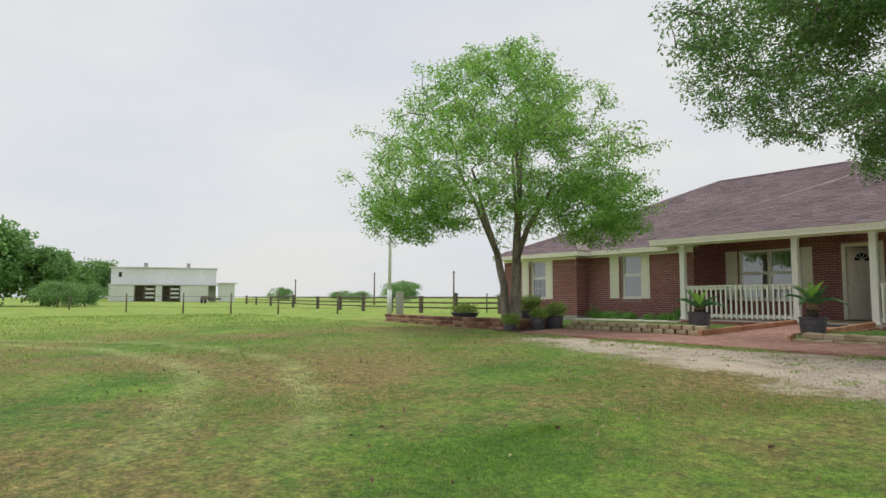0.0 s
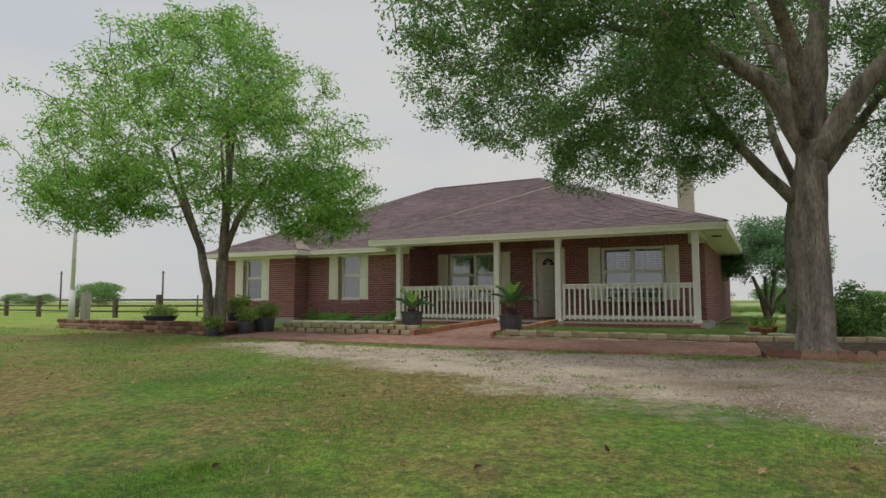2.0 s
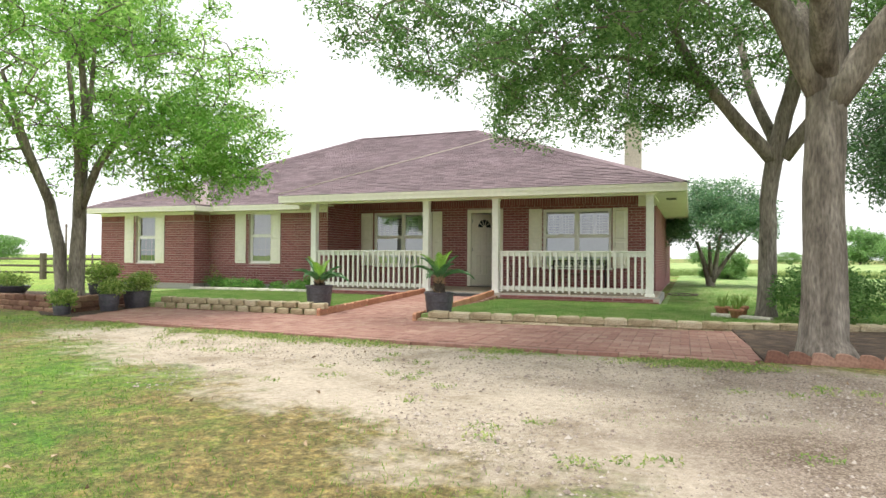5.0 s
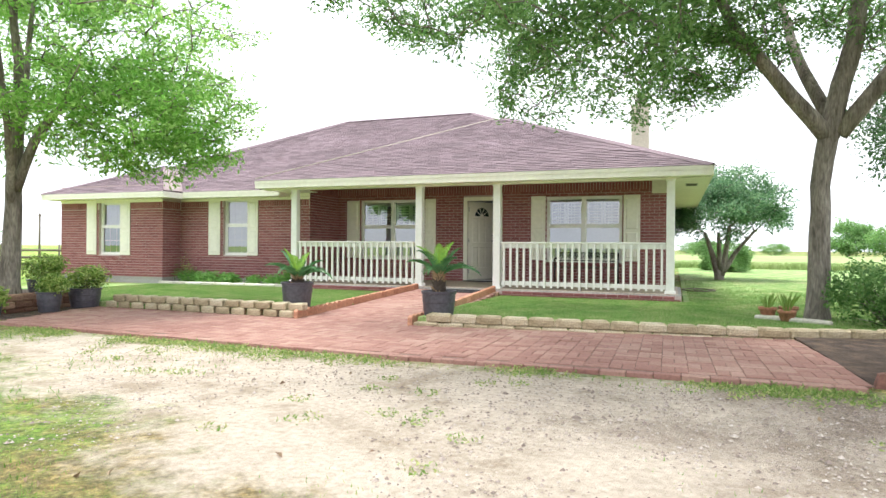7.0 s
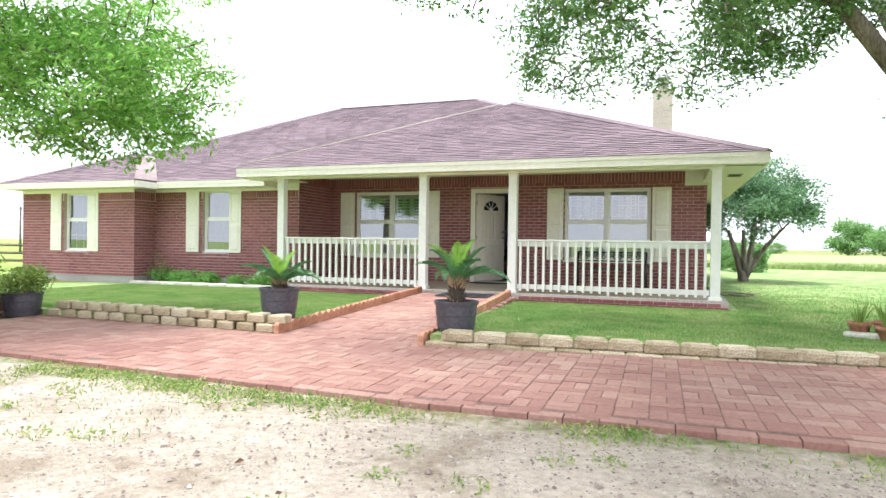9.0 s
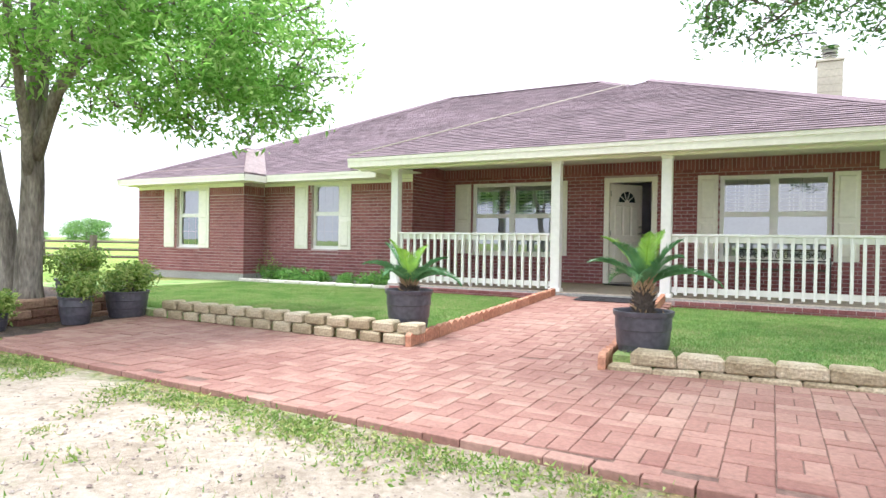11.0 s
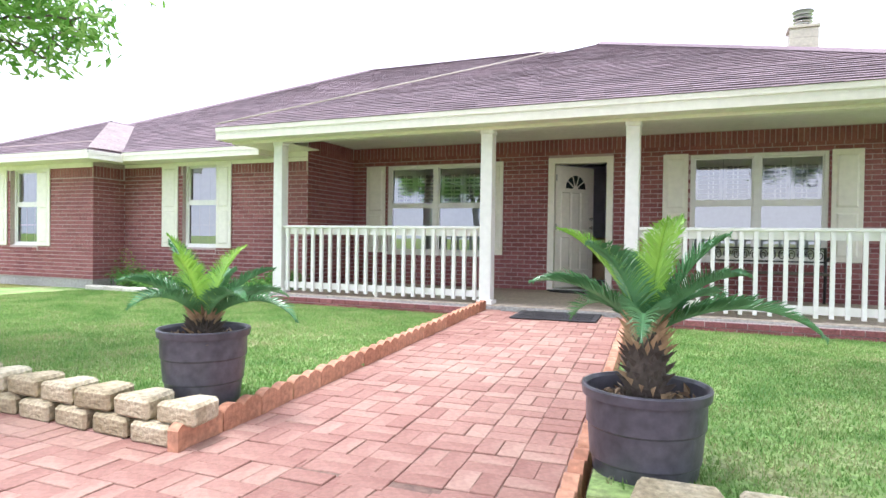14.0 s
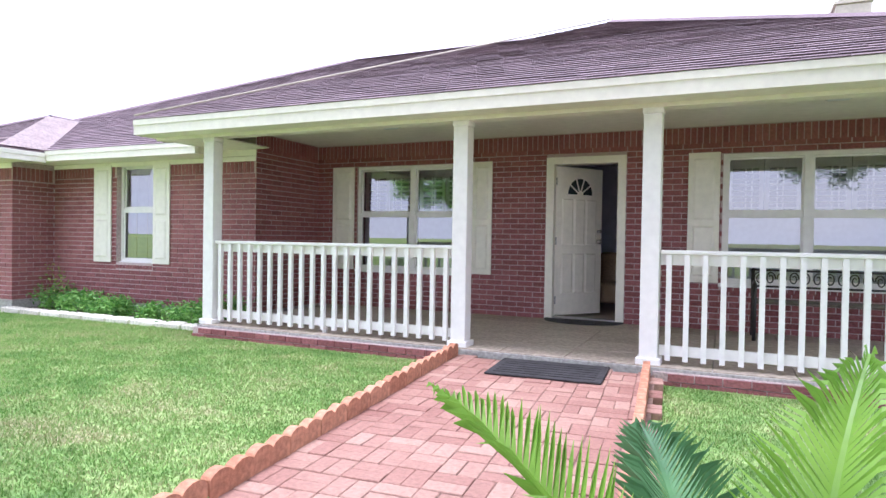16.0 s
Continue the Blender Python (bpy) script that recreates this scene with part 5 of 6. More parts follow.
barn = empty("barn", -108, 45, 0, "long white sheet-metal barn with open dark stalls", "barn")
def barn_shape():
    a, b = Vector((-141.0, 26.0, 0)), Vector((-133.9, 48.3, 0))
    u = (b - a).normalized()
    n = Vector((-u.y, u.x, 0))
    ln = (b - a).length
    rot = Matrix(((u.x, n.x, 0, a.x), (u.y, n.y, 0, a.y), (0, 0, 1, 0), (0, 0, 0, 1)))
    local = Matrix.Translation(-barn.location)

    def bx(name, mtl, *d, label=""):
        bm = bmesh.new()
        box(bm, *d[:4], d[4] * 1.4, d[5] * 1.4, local @ rot)
        bmesh.ops.recalc_face_normals(bm, faces=bm.faces)
        return part(name, bm, mtl, barn, label)

    bx("upper_wall", METAL, 0, ln * 0.86, 2.0, 12, 0, 4.9)
    bx("lean_to_roof", METAL, -0.1, ln * 0.88, -0.8, 2.6, 2.4, 2.55)
    bx("roof", METAL, -0.3, ln * 0.87, 1.6, 12.3, 4.95, 5.1)
    for p, q in ((0, 0.20), (0.36, 0.42), (0.56, 0.80)):
        bx("lower_wall", METAL, ln * p, ln * q, -0.6, -0.45, 0, 2.38)
    bx("back_panel", WOOD, ln * 0.2, ln * 0.56, 1.5, 1.6, 0, 2.3)
    for p in (0.2, 0.28, 0.36, 0.42, 0.48, 0.56, 0.8):
        bx("post", WOOD, ln * p - 0.12, ln * p + 0.12, -0.6, -0.36, 0, 2.39)
    for z in (0.5, 1.1, 1.7):
        bx("stall_rail", METAL, ln * 0.28, ln * 0.36, -0.56, -0.5, z, z + 0.25)
        bx("stall_rail", METAL, ln * 0.48, ln * 0.56, -0.56, -0.5, z, z + 0.25)
    bx("annex", METAL, ln * 0.88, ln * 1.02, -0.4, 6, 0, 2.7)
    bx("annex_roof", METAL, ln * 0.87, ln * 1.04, -0.8, 6.4, 2.72, 2.85)
    for p in (0.27, 0.62):
        bx("roof_vent", CONCRETE, ln * p - 0.35, ln * p + 0.35, 2.4, 3.1, 5.11, 5.75)
    bx("hatch", IRON, ln * 0.06, ln * 0.085, 1.95, 1.995, 3.6, 4.3)


barn_shape()
trailer = empty("stock_trailer", -96, 32, 0, "low wooden stock trailer parked by the corral", "trailer")
part("bed", boxes((-1.6, 1.6, -1, 1, 0.55, 0.8)), WOOD, trailer)
for sx in (-0.8, 0.8):
    w = part("wheel", lathe([(0.1, -0.1), (0.35, -0.1), (0.35, 0.1), (0.1, 0.1)], 16), RUBBER, trailer)
    w.matrix_basis = pose(sx, -1.05, 0.35, 90, 0, 0)
part("side_rack", boxes((-1.6, 1.6, -1.0, -0.95, 0.8, 1.1)), WOOD, trailer)


hose = bmesh.new()
tube(hose, [(-2.55 + (0.9 - 0.012 * k) * math.cos(k * 0.33) * 0.4 + 0.008 * k, 22.5 + (0.8 - 0.01 * k) * math.sin(k * 0.33) * 0.8, 0.185 + 0.004 * (k % 3)) for k in range(44)], [0.012] * 44, 6)
hose = part("garden_hose", hose, WOOD)
tagged(hose, "brown garden hose lying coiled on the side lawn", "hose")

# ---------------------------------------------------------------- beds, kerbs, edging, walk
def kerb_block(w, d, h, seed, taper=0.03):
    """A split-face wall block: tapered to the back, rough in front, soft edges."""
    bm = bmesh.new()
    vs = box(bm, -w / 2, w / 2, 0, d, 0, h)
    for v in vs:
        if v.co.y > d / 2:
            v.co.x *= 1 - 2 * taper / w
    bmesh.ops.bevel(bm, geom=bm.edges[:], offset=0.015, segments=1, affect="EDGES")
    for v in bm.verts:
        v.co += 0.007 * noise.noise_vector(v.co * 14 + Vector((seed * 7, 0, 0)))
    me = bpy.data.meshes.new("block")
    bm.to_mesh(me)
    bm.free()
    return me


def kerb(name, line, tiers, w, d, h, material, label, back=0.0, seed=0, skew=True, gap=0.006, taper=0.03):
    """Blocks in tiers along a line of (x, y, z)."""
    thing = empty(name, 0, 0, 0, label, "kerb")
    kinds = [kerb_block(w - gap, d, h - 0.003, seed + i, taper) for i in range(5)]
    for me in kinds:
        me.materials.append(material)
    rng = random.Random(seed)
    for t in range(tiers):
        for (x0, y0, z0), (x1, y1, z1) in zip(line, line[1:]):
            ln = math.hypot(x1 - x0, y1 - y0)
            ang = math.degrees(math.atan2(y1 - y0, x1 - x0))
            k = int(ln / w + 0.5)
            for i in range(k):
                f = (i + 0.5 + (0.5 if t % 2 and skew else 0)) / k
                if f > 1:
                    continue
                ob = new("block", rng.choice(kinds))
                ob.parent = thing
                nx, ny = -math.sin(radians(ang)), math.cos(radians(ang))
                o = t * back + rng.uniform(-0.006, 0.006)
                ob.matrix_basis = pose(x0 + (x1 - x0) * f + nx * o, y0 + (y1 - y0) * f + ny * o, z0 + (z1 - z0) * f + t * h, rng.uniform(-1, 1), rng.uniform(-1.2, 1.2), ang + rng.uniform(-1.5, 1.5))
    return thing


kerb("stone_kerb", [(-11.25, 13.98, 0.16), (-7.72, 13.86, 0.16)], 2, 0.262, 0.20, 0.10, STONE, "two-tier buff concrete block kerb edging the lawn", 0.02, 1, gap=0.022, taper=0.055)
kerb("stone_kerb", [(-5.96, 13.78, 0.115), (-1.95, 14.26, 0.075), (0.9, 15.2, 0.06)], 2, 0.32, 0.20, 0.10, STONE, "buff concrete block kerb beside the brick walk", 0.015, 2)
kerb("tree_bed_wall", [(-19.4, 13.95, 0.05), (-15.5, 13.1, 0.08), (-11.85, 12.72, 0.105)], 3, 0.30, 0.20, 0.10, REDSTONE, "reddish block wall round the raised tree bed", 0.015, 3)
kerb("tree_bed_wall", [(-11.72, 12.80, 0.105), (-11.9, 14.2, 0.11)], 3, 0.30, 0.20, 0.10, REDSTONE, "reddish block wall end of the raised tree bed", 0.01, 4)
kerb("border_stones", [(-15.6, 19.42, 0.07), (-11.45, 19.32, 0.09)], 1, 0.45, 0.18, 0.13, PALESTONE, "pale limestone blocks edging the wall border", 0, 5)
kerb("pot_stones", [(-1.95, 16.05, 0.16), (-1.2, 15.5, 0.16)], 1, 0.35, 0.16, 0.10, PALESTONE, "pale stones in front of the clay pots", 0, 6)


def bed(name, pts, material, label):
    bm = bmesh.new()
    f = bm.faces.new([bm.verts.new(p) for p in pts])
    r = bmesh.ops.extrude_face_region(bm, geom=[f])
    for v in [e for e in r["geom"] if isinstance(e, bmesh.types.BMVert)]:
        v.co.z -= 0.3
    bmesh.ops.recalc_face_normals(bm, faces=bm.faces)
    tagged(part(name, bm, material), label, "bed", kind="structure")


bed("tree_bed_soil", [(-19.3, 14.1, 0.30), (-15.5, 13.25, 0.34), (-11.95, 12.88, 0.36), (-12.0, 14.4, 0.34), (-19, 15.2, 0.26)], SOIL, "dark soil in the raised tree bed")
bed("oak_bed_mulch", [(-1.6, 12.1, 0.15), (6, 12.3, 0.12), (6, 16.5, 0.15), (-0.9, 16.4, 0.19), (-1.9, 16.3, 0.20), (-1.75, 14.4, 0.19)], SOIL, "dark bark mulch round the oak trunks")
bed("border_soil", [(-15.6, 19.55, 0.15), (-11.45, 19.45, 0.16), (-11.45, 20.27, 0.17), (-15.6, 20.27, 0.16)], SOIL, "dark soil of the narrow wall border")
bed("pots_soil", [(-12.9, 13.0, 0.13), (-11.9, 12.35, 0.135), (-10.97, 12.35, 0.14), (-11.27, 13.2, 0.145), (-11.53, 14.0, 0.155), (-11.3, 14.5, 0.165), (-13.0, 14.7, 0.13)], SOIL, "dark mulch under the potted shrubs")


def edging_piece(length=0.30, humps=2, h=0.12, d=0.055):
    bm = bmesh.new()
    top = []
    n = 14 * humps
    for i in range(n + 1):
        t = i / n
        top.append((t * length, h - 0.032 + 0.032 * abs(math.sin(math.pi * humps * t)) ** 0.7))
    ring = [(0, -0.06)] + top + [(length, -0.06)]
    front = [bm.verts.new((x + (0.002 if x < 0.01 else -0.002 if x > length - 0.01 else 0), 0, z)) for x, z in ring]
    backv = [bm.verts.new((v.co.x, d, v.co.z)) for v in front]
    bm.faces.new(front)
    bm.faces.new(backv[::-1])
    for i in range(len(front)):
        j = (i + 1) % len(front)
        bm.faces.new((front[j], front[i], backv[i], backv[j]))
    me = bpy.data.meshes.new("edging_piece")
    bm.to_mesh(me)
    bm.free()
    me.materials.append(TERRACOTTA)
    return me


def edging(name, a, b, label, z_of, lift=0.0, piece=(0.30, 2, 0.12, 0.055), material=TERRACOTTA, lean=0.0):
    thing = empty(name, 0, 0, 0, label, "edging")
    me = edging_piece(*piece)
    me.materials[0] = material
    ln = math.hypot(b[0] - a[0], b[1] - a[1])
    ang = math.degrees(math.atan2(b[1] - a[1], b[0] - a[0]))
    k = int(ln / piece[0])
    rng = random.Random(len(name) + int(10 * a[0]))
    for i in range(k):
        x, y = a[0] + (b[0] - a[0]) * i / k, a[1] + (b[1] - a[1]) * i / k
        ob = new("edging_piece", me)
        ob.parent = thing
        ob.matrix_basis = pose(x, y, z_of(y) + lift, rng.uniform(-2, 2), lean + rng.uniform(-1, 1), ang + rng.uniform(-1, 1))


# Bed edging brick, darkened: the shade under the oak is put into its colour.
EDGEBRICK = mat("shaded_edging_brick", [(0.20, 0.095, 0.07), (0.30, 0.155, 0.11), (0.40, 0.235, 0.175)], 3, 35, 0.9, 0.3, 60, "object", 0.5)
edging("walk_edging", (-7.66, 13.84), (-8.06, 18.98), "scalloped terracotta edging along the brick walk", walk_z)
edging("walk_edging", (-5.97, 13.76), (-6.36, 18.98), "scalloped terracotta edging along the brick walk", walk_z)
edging("bed_edging", (-1.60, 12.05), (6.2, 12.25), "red scalloped edging in front of the oak bed", lambda y: 0.115, 0.0, (0.19, 1, 0.15, 0.06), EDGEBRICK, 16.0)


def inside(x, y, ring):
    hit = False
    for (x0, y0), (x1, y1) in zip(ring, ring[1:] + ring[:1]):
        if (y0 > y) != (y1 > y) and x < x0 + (y - y0) * (x1 - x0) / (y1 - y0):
            hit = not hit
    return hit




def walk_front(x):
    """The walk's front edge bends back a little towards its west end."""
    return 11.80 + 0.05 * np.maximum(0, -5.2 - x) + 0.02 * np.maximum(0, x + 5.2)


MAIN = [(-10.80, 12.10), (-5.2, 11.84), (-1.62, 11.92), (-1.72, 14.35), (-5.95, 13.95), (-7.7, 14.0), (-11.5, 14.03), (-11.22, 13.2)]
CENTRE = [(-7.68, 13.87), (-5.96, 13.87), (-6.33, 18.98), (-8.08, 18.98)]


JOINT = mat("sandy_joint", [(0.13, 0.075, 0.058), (0.22, 0.14, 0.11)], 3, 40, 0.95, 0.4, 80)


def brick_walk():
    base = bmesh.new()
    base.faces.new([base.verts.new((x, y, walk_z(y) - 0.0055)) for x, y in MAIN])
    edge = [(-7.68, -5.96, 13.98), (-7.70, -5.975, 14.2), (-8.06, -6.31, 18.8), (-8.08, -6.33, 18.98)]
    rows = [[base.verts.new((x, y, walk_z(y) - 0.0065)) for x in (a, b)] for a, b, y in edge]
    for lower, upper in zip(rows, rows[1:]):
        base.faces.new((lower[0], lower[1], upper[1], upper[0]))
    walkway = tagged(part("brick_walk", base, JOINT), "red clay paver walk laid in basket weave", "walkway", kind="structure")
    rng = random.Random(4)
    near = bmesh.new()
    box(near, -0.0985, 0.0985, -0.0485, 0.0485, -0.04, 0.0)
    bmesh.ops.bevel(near, geom=[e for e in near.edges if all(v.co.z > -0.01 for v in e.verts)], offset=0.003, segments=1, affect="EDGES")
    me = bpy.data.meshes.new("paver")
    near.to_mesh(me)
    near.free()
    me.materials.append(PAVER_ONE)
    verts, faces = [], []
    singles = 0

    def lay(x, y, z, ang, tilt=0.0):
        nonlocal singles
        m = pose(x + rng.uniform(-0.002, 0.002), y + rng.uniform(-0.002, 0.002), z + rng.uniform(-0.003, 0.003), tilt + rng.uniform(-0.7, 0.7), rng.uniform(-0.5, 0.5), ang + rng.uniform(-0.8, 0.8))
        if -8.05 < x < -5.55 and 12.1 < y < 14.5 and singles < 300:
            ob = new("paver", me)
            ob.parent = walkway
            ob.matrix_basis = m
            singles += 1
            return
        k = len(verts)
        for dz in (-0.075, -0.004, 0):
            for sx, sy in ((-1, -1), (1, -1), (1, 1), (-1, 1)):
                verts.append((m @ Vector((sx * (0.0985 - (0.003 if dz == 0 else 0)), sy * (0.0485 - (0.003 if dz == 0 else 0)), dz)))[:])
        for r in (0, 4):
            for i in range(4):
                faces.append((k + r + i, k + r + (i + 1) % 4, k + r + 4 + (i + 1) % 4, k + r + 4 + i))
        faces.append((k + 8, k + 9, k + 10, k + 11))

    def weave(ring, ox, oy, turn, z_of):
        u, v = Vector((math.cos(turn), math.sin(turn))), Vector((-math.sin(turn), math.cos(turn)))
        for i in range(-60, 60):
            for j in range(-30, 60):
                for h in (-0.05, 0.05):
                    flat = (i + j) % 2
                    a, b = (i * 0.202, j * 0.202 + h * 1.01) if flat else (i * 0.202 + h * 1.01, j * 0.202)
                    x, y = ox + u.x * a + v.x * b, oy + u.y * a + v.y * b
                    if inside(x, y, ring):
                        lay(x, y, z_of(y), math.degrees(turn) + (0 if flat else 90), 0.9 if ring is CENTRE else 0)

    weave(MAIN, -6.8, 13.0, radians(0.6), walk_z)
    weave(CENTRE, -6.8, 14.05, radians(4.3), walk_z)
    x = -10.72
    while x < -1.7:
        lay(x, float(walk_front(x)), 0.162, -2.8 if x < -5.2 else 1.1)
        x += 0.203
    tagged(raw("more_pavers", verts, faces, PAVER, walkway), kind="stuff")


# ---------------------------------------------------------------- bricks
def brick_rows(a, b, z0, z1, holes, course=0.0695, length=0.215):
    """Bricks of a running bond between a and b: (start, end, bottom, top), cut at the holes."""
    out = []
    k = 0
    z = z0
    while z + course * 0.6 < z1:
        s = a - (length / 2 if k % 2 else 0)
        top = min(z + course - 0.011, z1)
        while s < b:
            pieces = [(max(s, a), min(s + length - 0.011, b))]
            for h0, h1, hz0, hz1 in holes:
                if z + 0.02 < hz1 and top - 0.02 > hz0:
                    pieces = [q for p in pieces for q in ((p[0], min(p[1], h0 - 0.002)), (max(p[0], h1 + 0.002), p[1])) if q[1] > q[0]]
            out += [(p[0], p[1], z, top) for p in pieces if p[1] - p[0] > 0.02]
            s += length
        z += course
        k += 1
    return out


def lay_bricks(wall, axis, at, out_dir, rows, near=None, extra=()):
    """Proud bricks on a wall's face; those in the stretch 'near' are pieces of their own."""
    verts, faces = [], []
    me = None
    singles = 0
    rng = random.Random(int(abs(at) * 100))
    for a, b, z0, z1 in list(rows) + list(extra):
        p = 0.004 + rng.uniform(-0.001, 0.002)
        if near and near[0] < a and b < near[1] and 0.2 < b - a < 0.21 and singles < 300:
            if me is None:
                bm = bmesh.new()
                box(bm, 0, 0.204, -0.0045, 0.004, 0, 0.0585)
                me = bpy.data.meshes.new("brick")
                bm.to_mesh(me)
                bm.free()
                me.materials.append(BRICK_ONE)
            ob = new("brick", me)
            ob.parent = wall
            ob.location = (a, at - rng.uniform(-0.001, 0.002), z0)
            singles += 1
            continue
        k = len(verts)
        for z in (z0, z1):
            for t, d in ((a, at + out_dir * p), (b, at + out_dir * p), (b, at - out_dir * 0.004), (a, at - out_dir * 0.004)):
                verts.append((t, d, z) if axis == "x" else (d, t, z))
        for f in ((0, 1, 5, 4), (1, 2, 6, 5), (3, 0, 4, 7), (4, 5, 6, 7), (3, 2, 1, 0)):
            faces.append([k + i for i in f])
    tagged(raw("more_bricks", verts, faces, BRICK, wall), kind="stuff")


def soldier(a, b, z0, z1, step=0.0695):
    n = int((b - a) / step)
    return [(a + i * step, a + (i + 1) * step - 0.011, z0, z1) for i in range(n)]


def brick_walls():
    by = {o.name.split(".")[0]: o for o in house.children}
    door = (DOOR[0] - 0.07, DOOR[1] + 0.07, DOOR[2], DOOR[3] + 0.06)
    sill = lambda w: (w[0], w[1], w[2] - 0.09, w[3])
    rows = brick_rows(ALC_X, SIDE_E, 0.29, 2.50, [sill(WIN_L), sill(WIN_R), door])
    more = soldier(ALC_X, SIDE_E, 2.50, 2.69) + soldier(WIN_L[0], WIN_L[1], WIN_L[2] - 0.09, WIN_L[2] - 0.036) + soldier(WIN_R[0], WIN_R[1], WIN_R[2] - 0.09, WIN_R[2] - 0.036)
    lay_bricks(by["front_wall"], "x", FRONT_Y, -1, rows, (-8.75, -6.2), more)
    rows = brick_rows(JOG_X, ALC_X + 0.006, 0.29, 2.16, [sill(WIN_B)])
    lay_bricks(by["bedroom_wall"], "x", B_Y, -1, rows, None, soldier(JOG_X, WIN_B[0], 2.165, 2.36) + soldier(WIN_B[1], ALC_X, 2.165, 2.36) + soldier(WIN_B[0], WIN_B[1], WIN_B[2] - 0.09, WIN_B[2] - 0.036))
    rows = brick_rows(SIDE_W, JOG_X + 0.006, 0.29, 2.10, [sill(WIN_A)])
    lay_bricks(by["wing_wall"], "x", A_Y, -1, rows, None, soldier(SIDE_W, WIN_A[0], 2.105, 2.30) + soldier(WIN_A[1], JOG_X, 2.105, 2.30) + soldier(WIN_A[0], WIN_A[1], WIN_A[2] - 0.09, WIN_A[2] - 0.036))
    lay_bricks(by["alcove_wall"], "y", ALC_X, 1, brick_rows(B_Y, FRONT_Y, 0.29, 2.50, []), None, soldier(B_Y, FRONT_Y, 2.50, 2.69))
    lay_bricks(by["jog_wall"], "y", JOG_X, 1, brick_rows(A_Y, B_Y, 0.29, 2.10, []), None, soldier(A_Y, B_Y, 2.105, 2.30))
    lay_bricks(by["east_wall"], "y", SIDE_E, 1, brick_rows(FRONT_Y, BACK_Y, 0.15, 2.47, []))


# ---------------------------------------------------------------- shingles
def shingles(key, ring, keep=lambda x, y: True, singles=0, exposure=0.125, tab=0.31):
    """Overlapping tabs in courses from the eave up, on a flat slope given by its convex ring, whose first edge is the eave."""
    roof = roof_of[key]
    p0, p1 = Vector(ring[0]), Vector(ring[1])
    u = (p1 - p0).normalized()
    n = u.cross(Vector(ring[2]) - p0).normalized()
    if n.z < 0:
        n = -n
    v = n.cross(u)
    flat = [((Vector(p) - p0).dot(u), (Vector(p) - p0).dot(v)) for p in ring]
    rng = random.Random(len(key))
    verts, faces, made, me = [], [], 0, None
    top = max(q[1] for q in flat)
    course = 0
    while course * exposure < top - 0.02:
        h = course * exposure
        cuts, above = [], []
        for found, hh in ((cuts, h + 0.001), (above, min(h - 0.012 + exposure * 1.3, top - 0.004))):
            for (a, b), (c, d) in zip(flat, flat[1:] + flat[:1]):
                if (b - hh) * (d - hh) < 0:
                    found.append(a + (c - a) * (hh - b) / (d - b))
        if len(cuts) >= 2 and len(above) >= 2:
            lo, hi, lo2, hi2 = min(cuts), max(cuts), min(above), max(above)
            s = lo - (course % 2) * tab / 2 - rng.random() * 0.06
            while s < hi:
                a, b = max(s, lo), min(s + tab - 0.006, hi)
                s += tab
                if b - a < 0.03:
                    continue
                c = p0 + u * ((a + b) / 2) + v * h
                if not keep(c.x, c.y):
                    continue
                lift = 0.015 + rng.random() * 0.004
                a2, b2 = min(max(a, lo2), hi2), max(min(b, hi2), lo2)
                if made < singles and b - a > tab - 0.008 and a2 == a and b2 == b:
                    if me is None:
                        me = bpy.data.meshes.new("shingle")
                        w, e = tab - 0.006, exposure * 1.3
                        me.from_pydata([(0, 0.014, 0), (w, 0.014, 0), (w, 0, 0.016), (0, 0, 0.016), (0, e, 0.002), (w, e, 0.002)], [], [(0, 1, 2, 3), (3, 2, 5, 4), (0, 3, 4), (1, 5, 2)])
                        me.materials.append(SHINGLE_ONE)
                    ob = new("shingle", me)
                    ob.parent = roof
                    o = p0 + u * a + v * (h - 0.012) + n * (0.001 + rng.random() * 0.004)
                    ob.matrix_basis = Matrix(((u.x, v.x, n.x, o.x), (u.y, v.y, n.y, o.y), (u.z, v.z, n.z, o.z), (0, 0, 0, 1)))
                    made += 1
                    continue
                k = len(verts)
                o, e = p0 + v * (h - 0.012), v * exposure * 1.3
                for q in (u * a + v * 0.014, u * b + v * 0.014, u * b + n * lift, u * a + n * lift, u * a2 + e + n * 0.002, u * b2 + e + n * 0.002):
                    verts.append((o + q)[:])
                faces += [(k, k + 1, k + 2, k + 3), (k + 3, k + 2, k + 5, k + 4)]
        course += 1
    tagged(raw("more_shingles", verts, faces, SHINGLE, roof), kind="stuff")


def ridge_caps(name, a, b, material, label="", w=0.13):
    """A bent cap along a hip or a ridge."""
    a, b = Vector(a), Vector(b)
    d = (b - a).normalized()
    side = d.cross(Vector((0, 0, 1))).normalized()
    up = side.cross(d)
    bm = bmesh.new()
    ends = [[bm.verts.new(q) for q in (o - side * w - up * 0.016, o + up * 0.042, o + side * w - up * 0.016)] for o in (a, b)]
    for k in (0, 1):
        bm.faces.new((ends[0][k], ends[0][k + 1], ends[1][k + 1], ends[1][k]))
    part(name, bm, material, house, label)


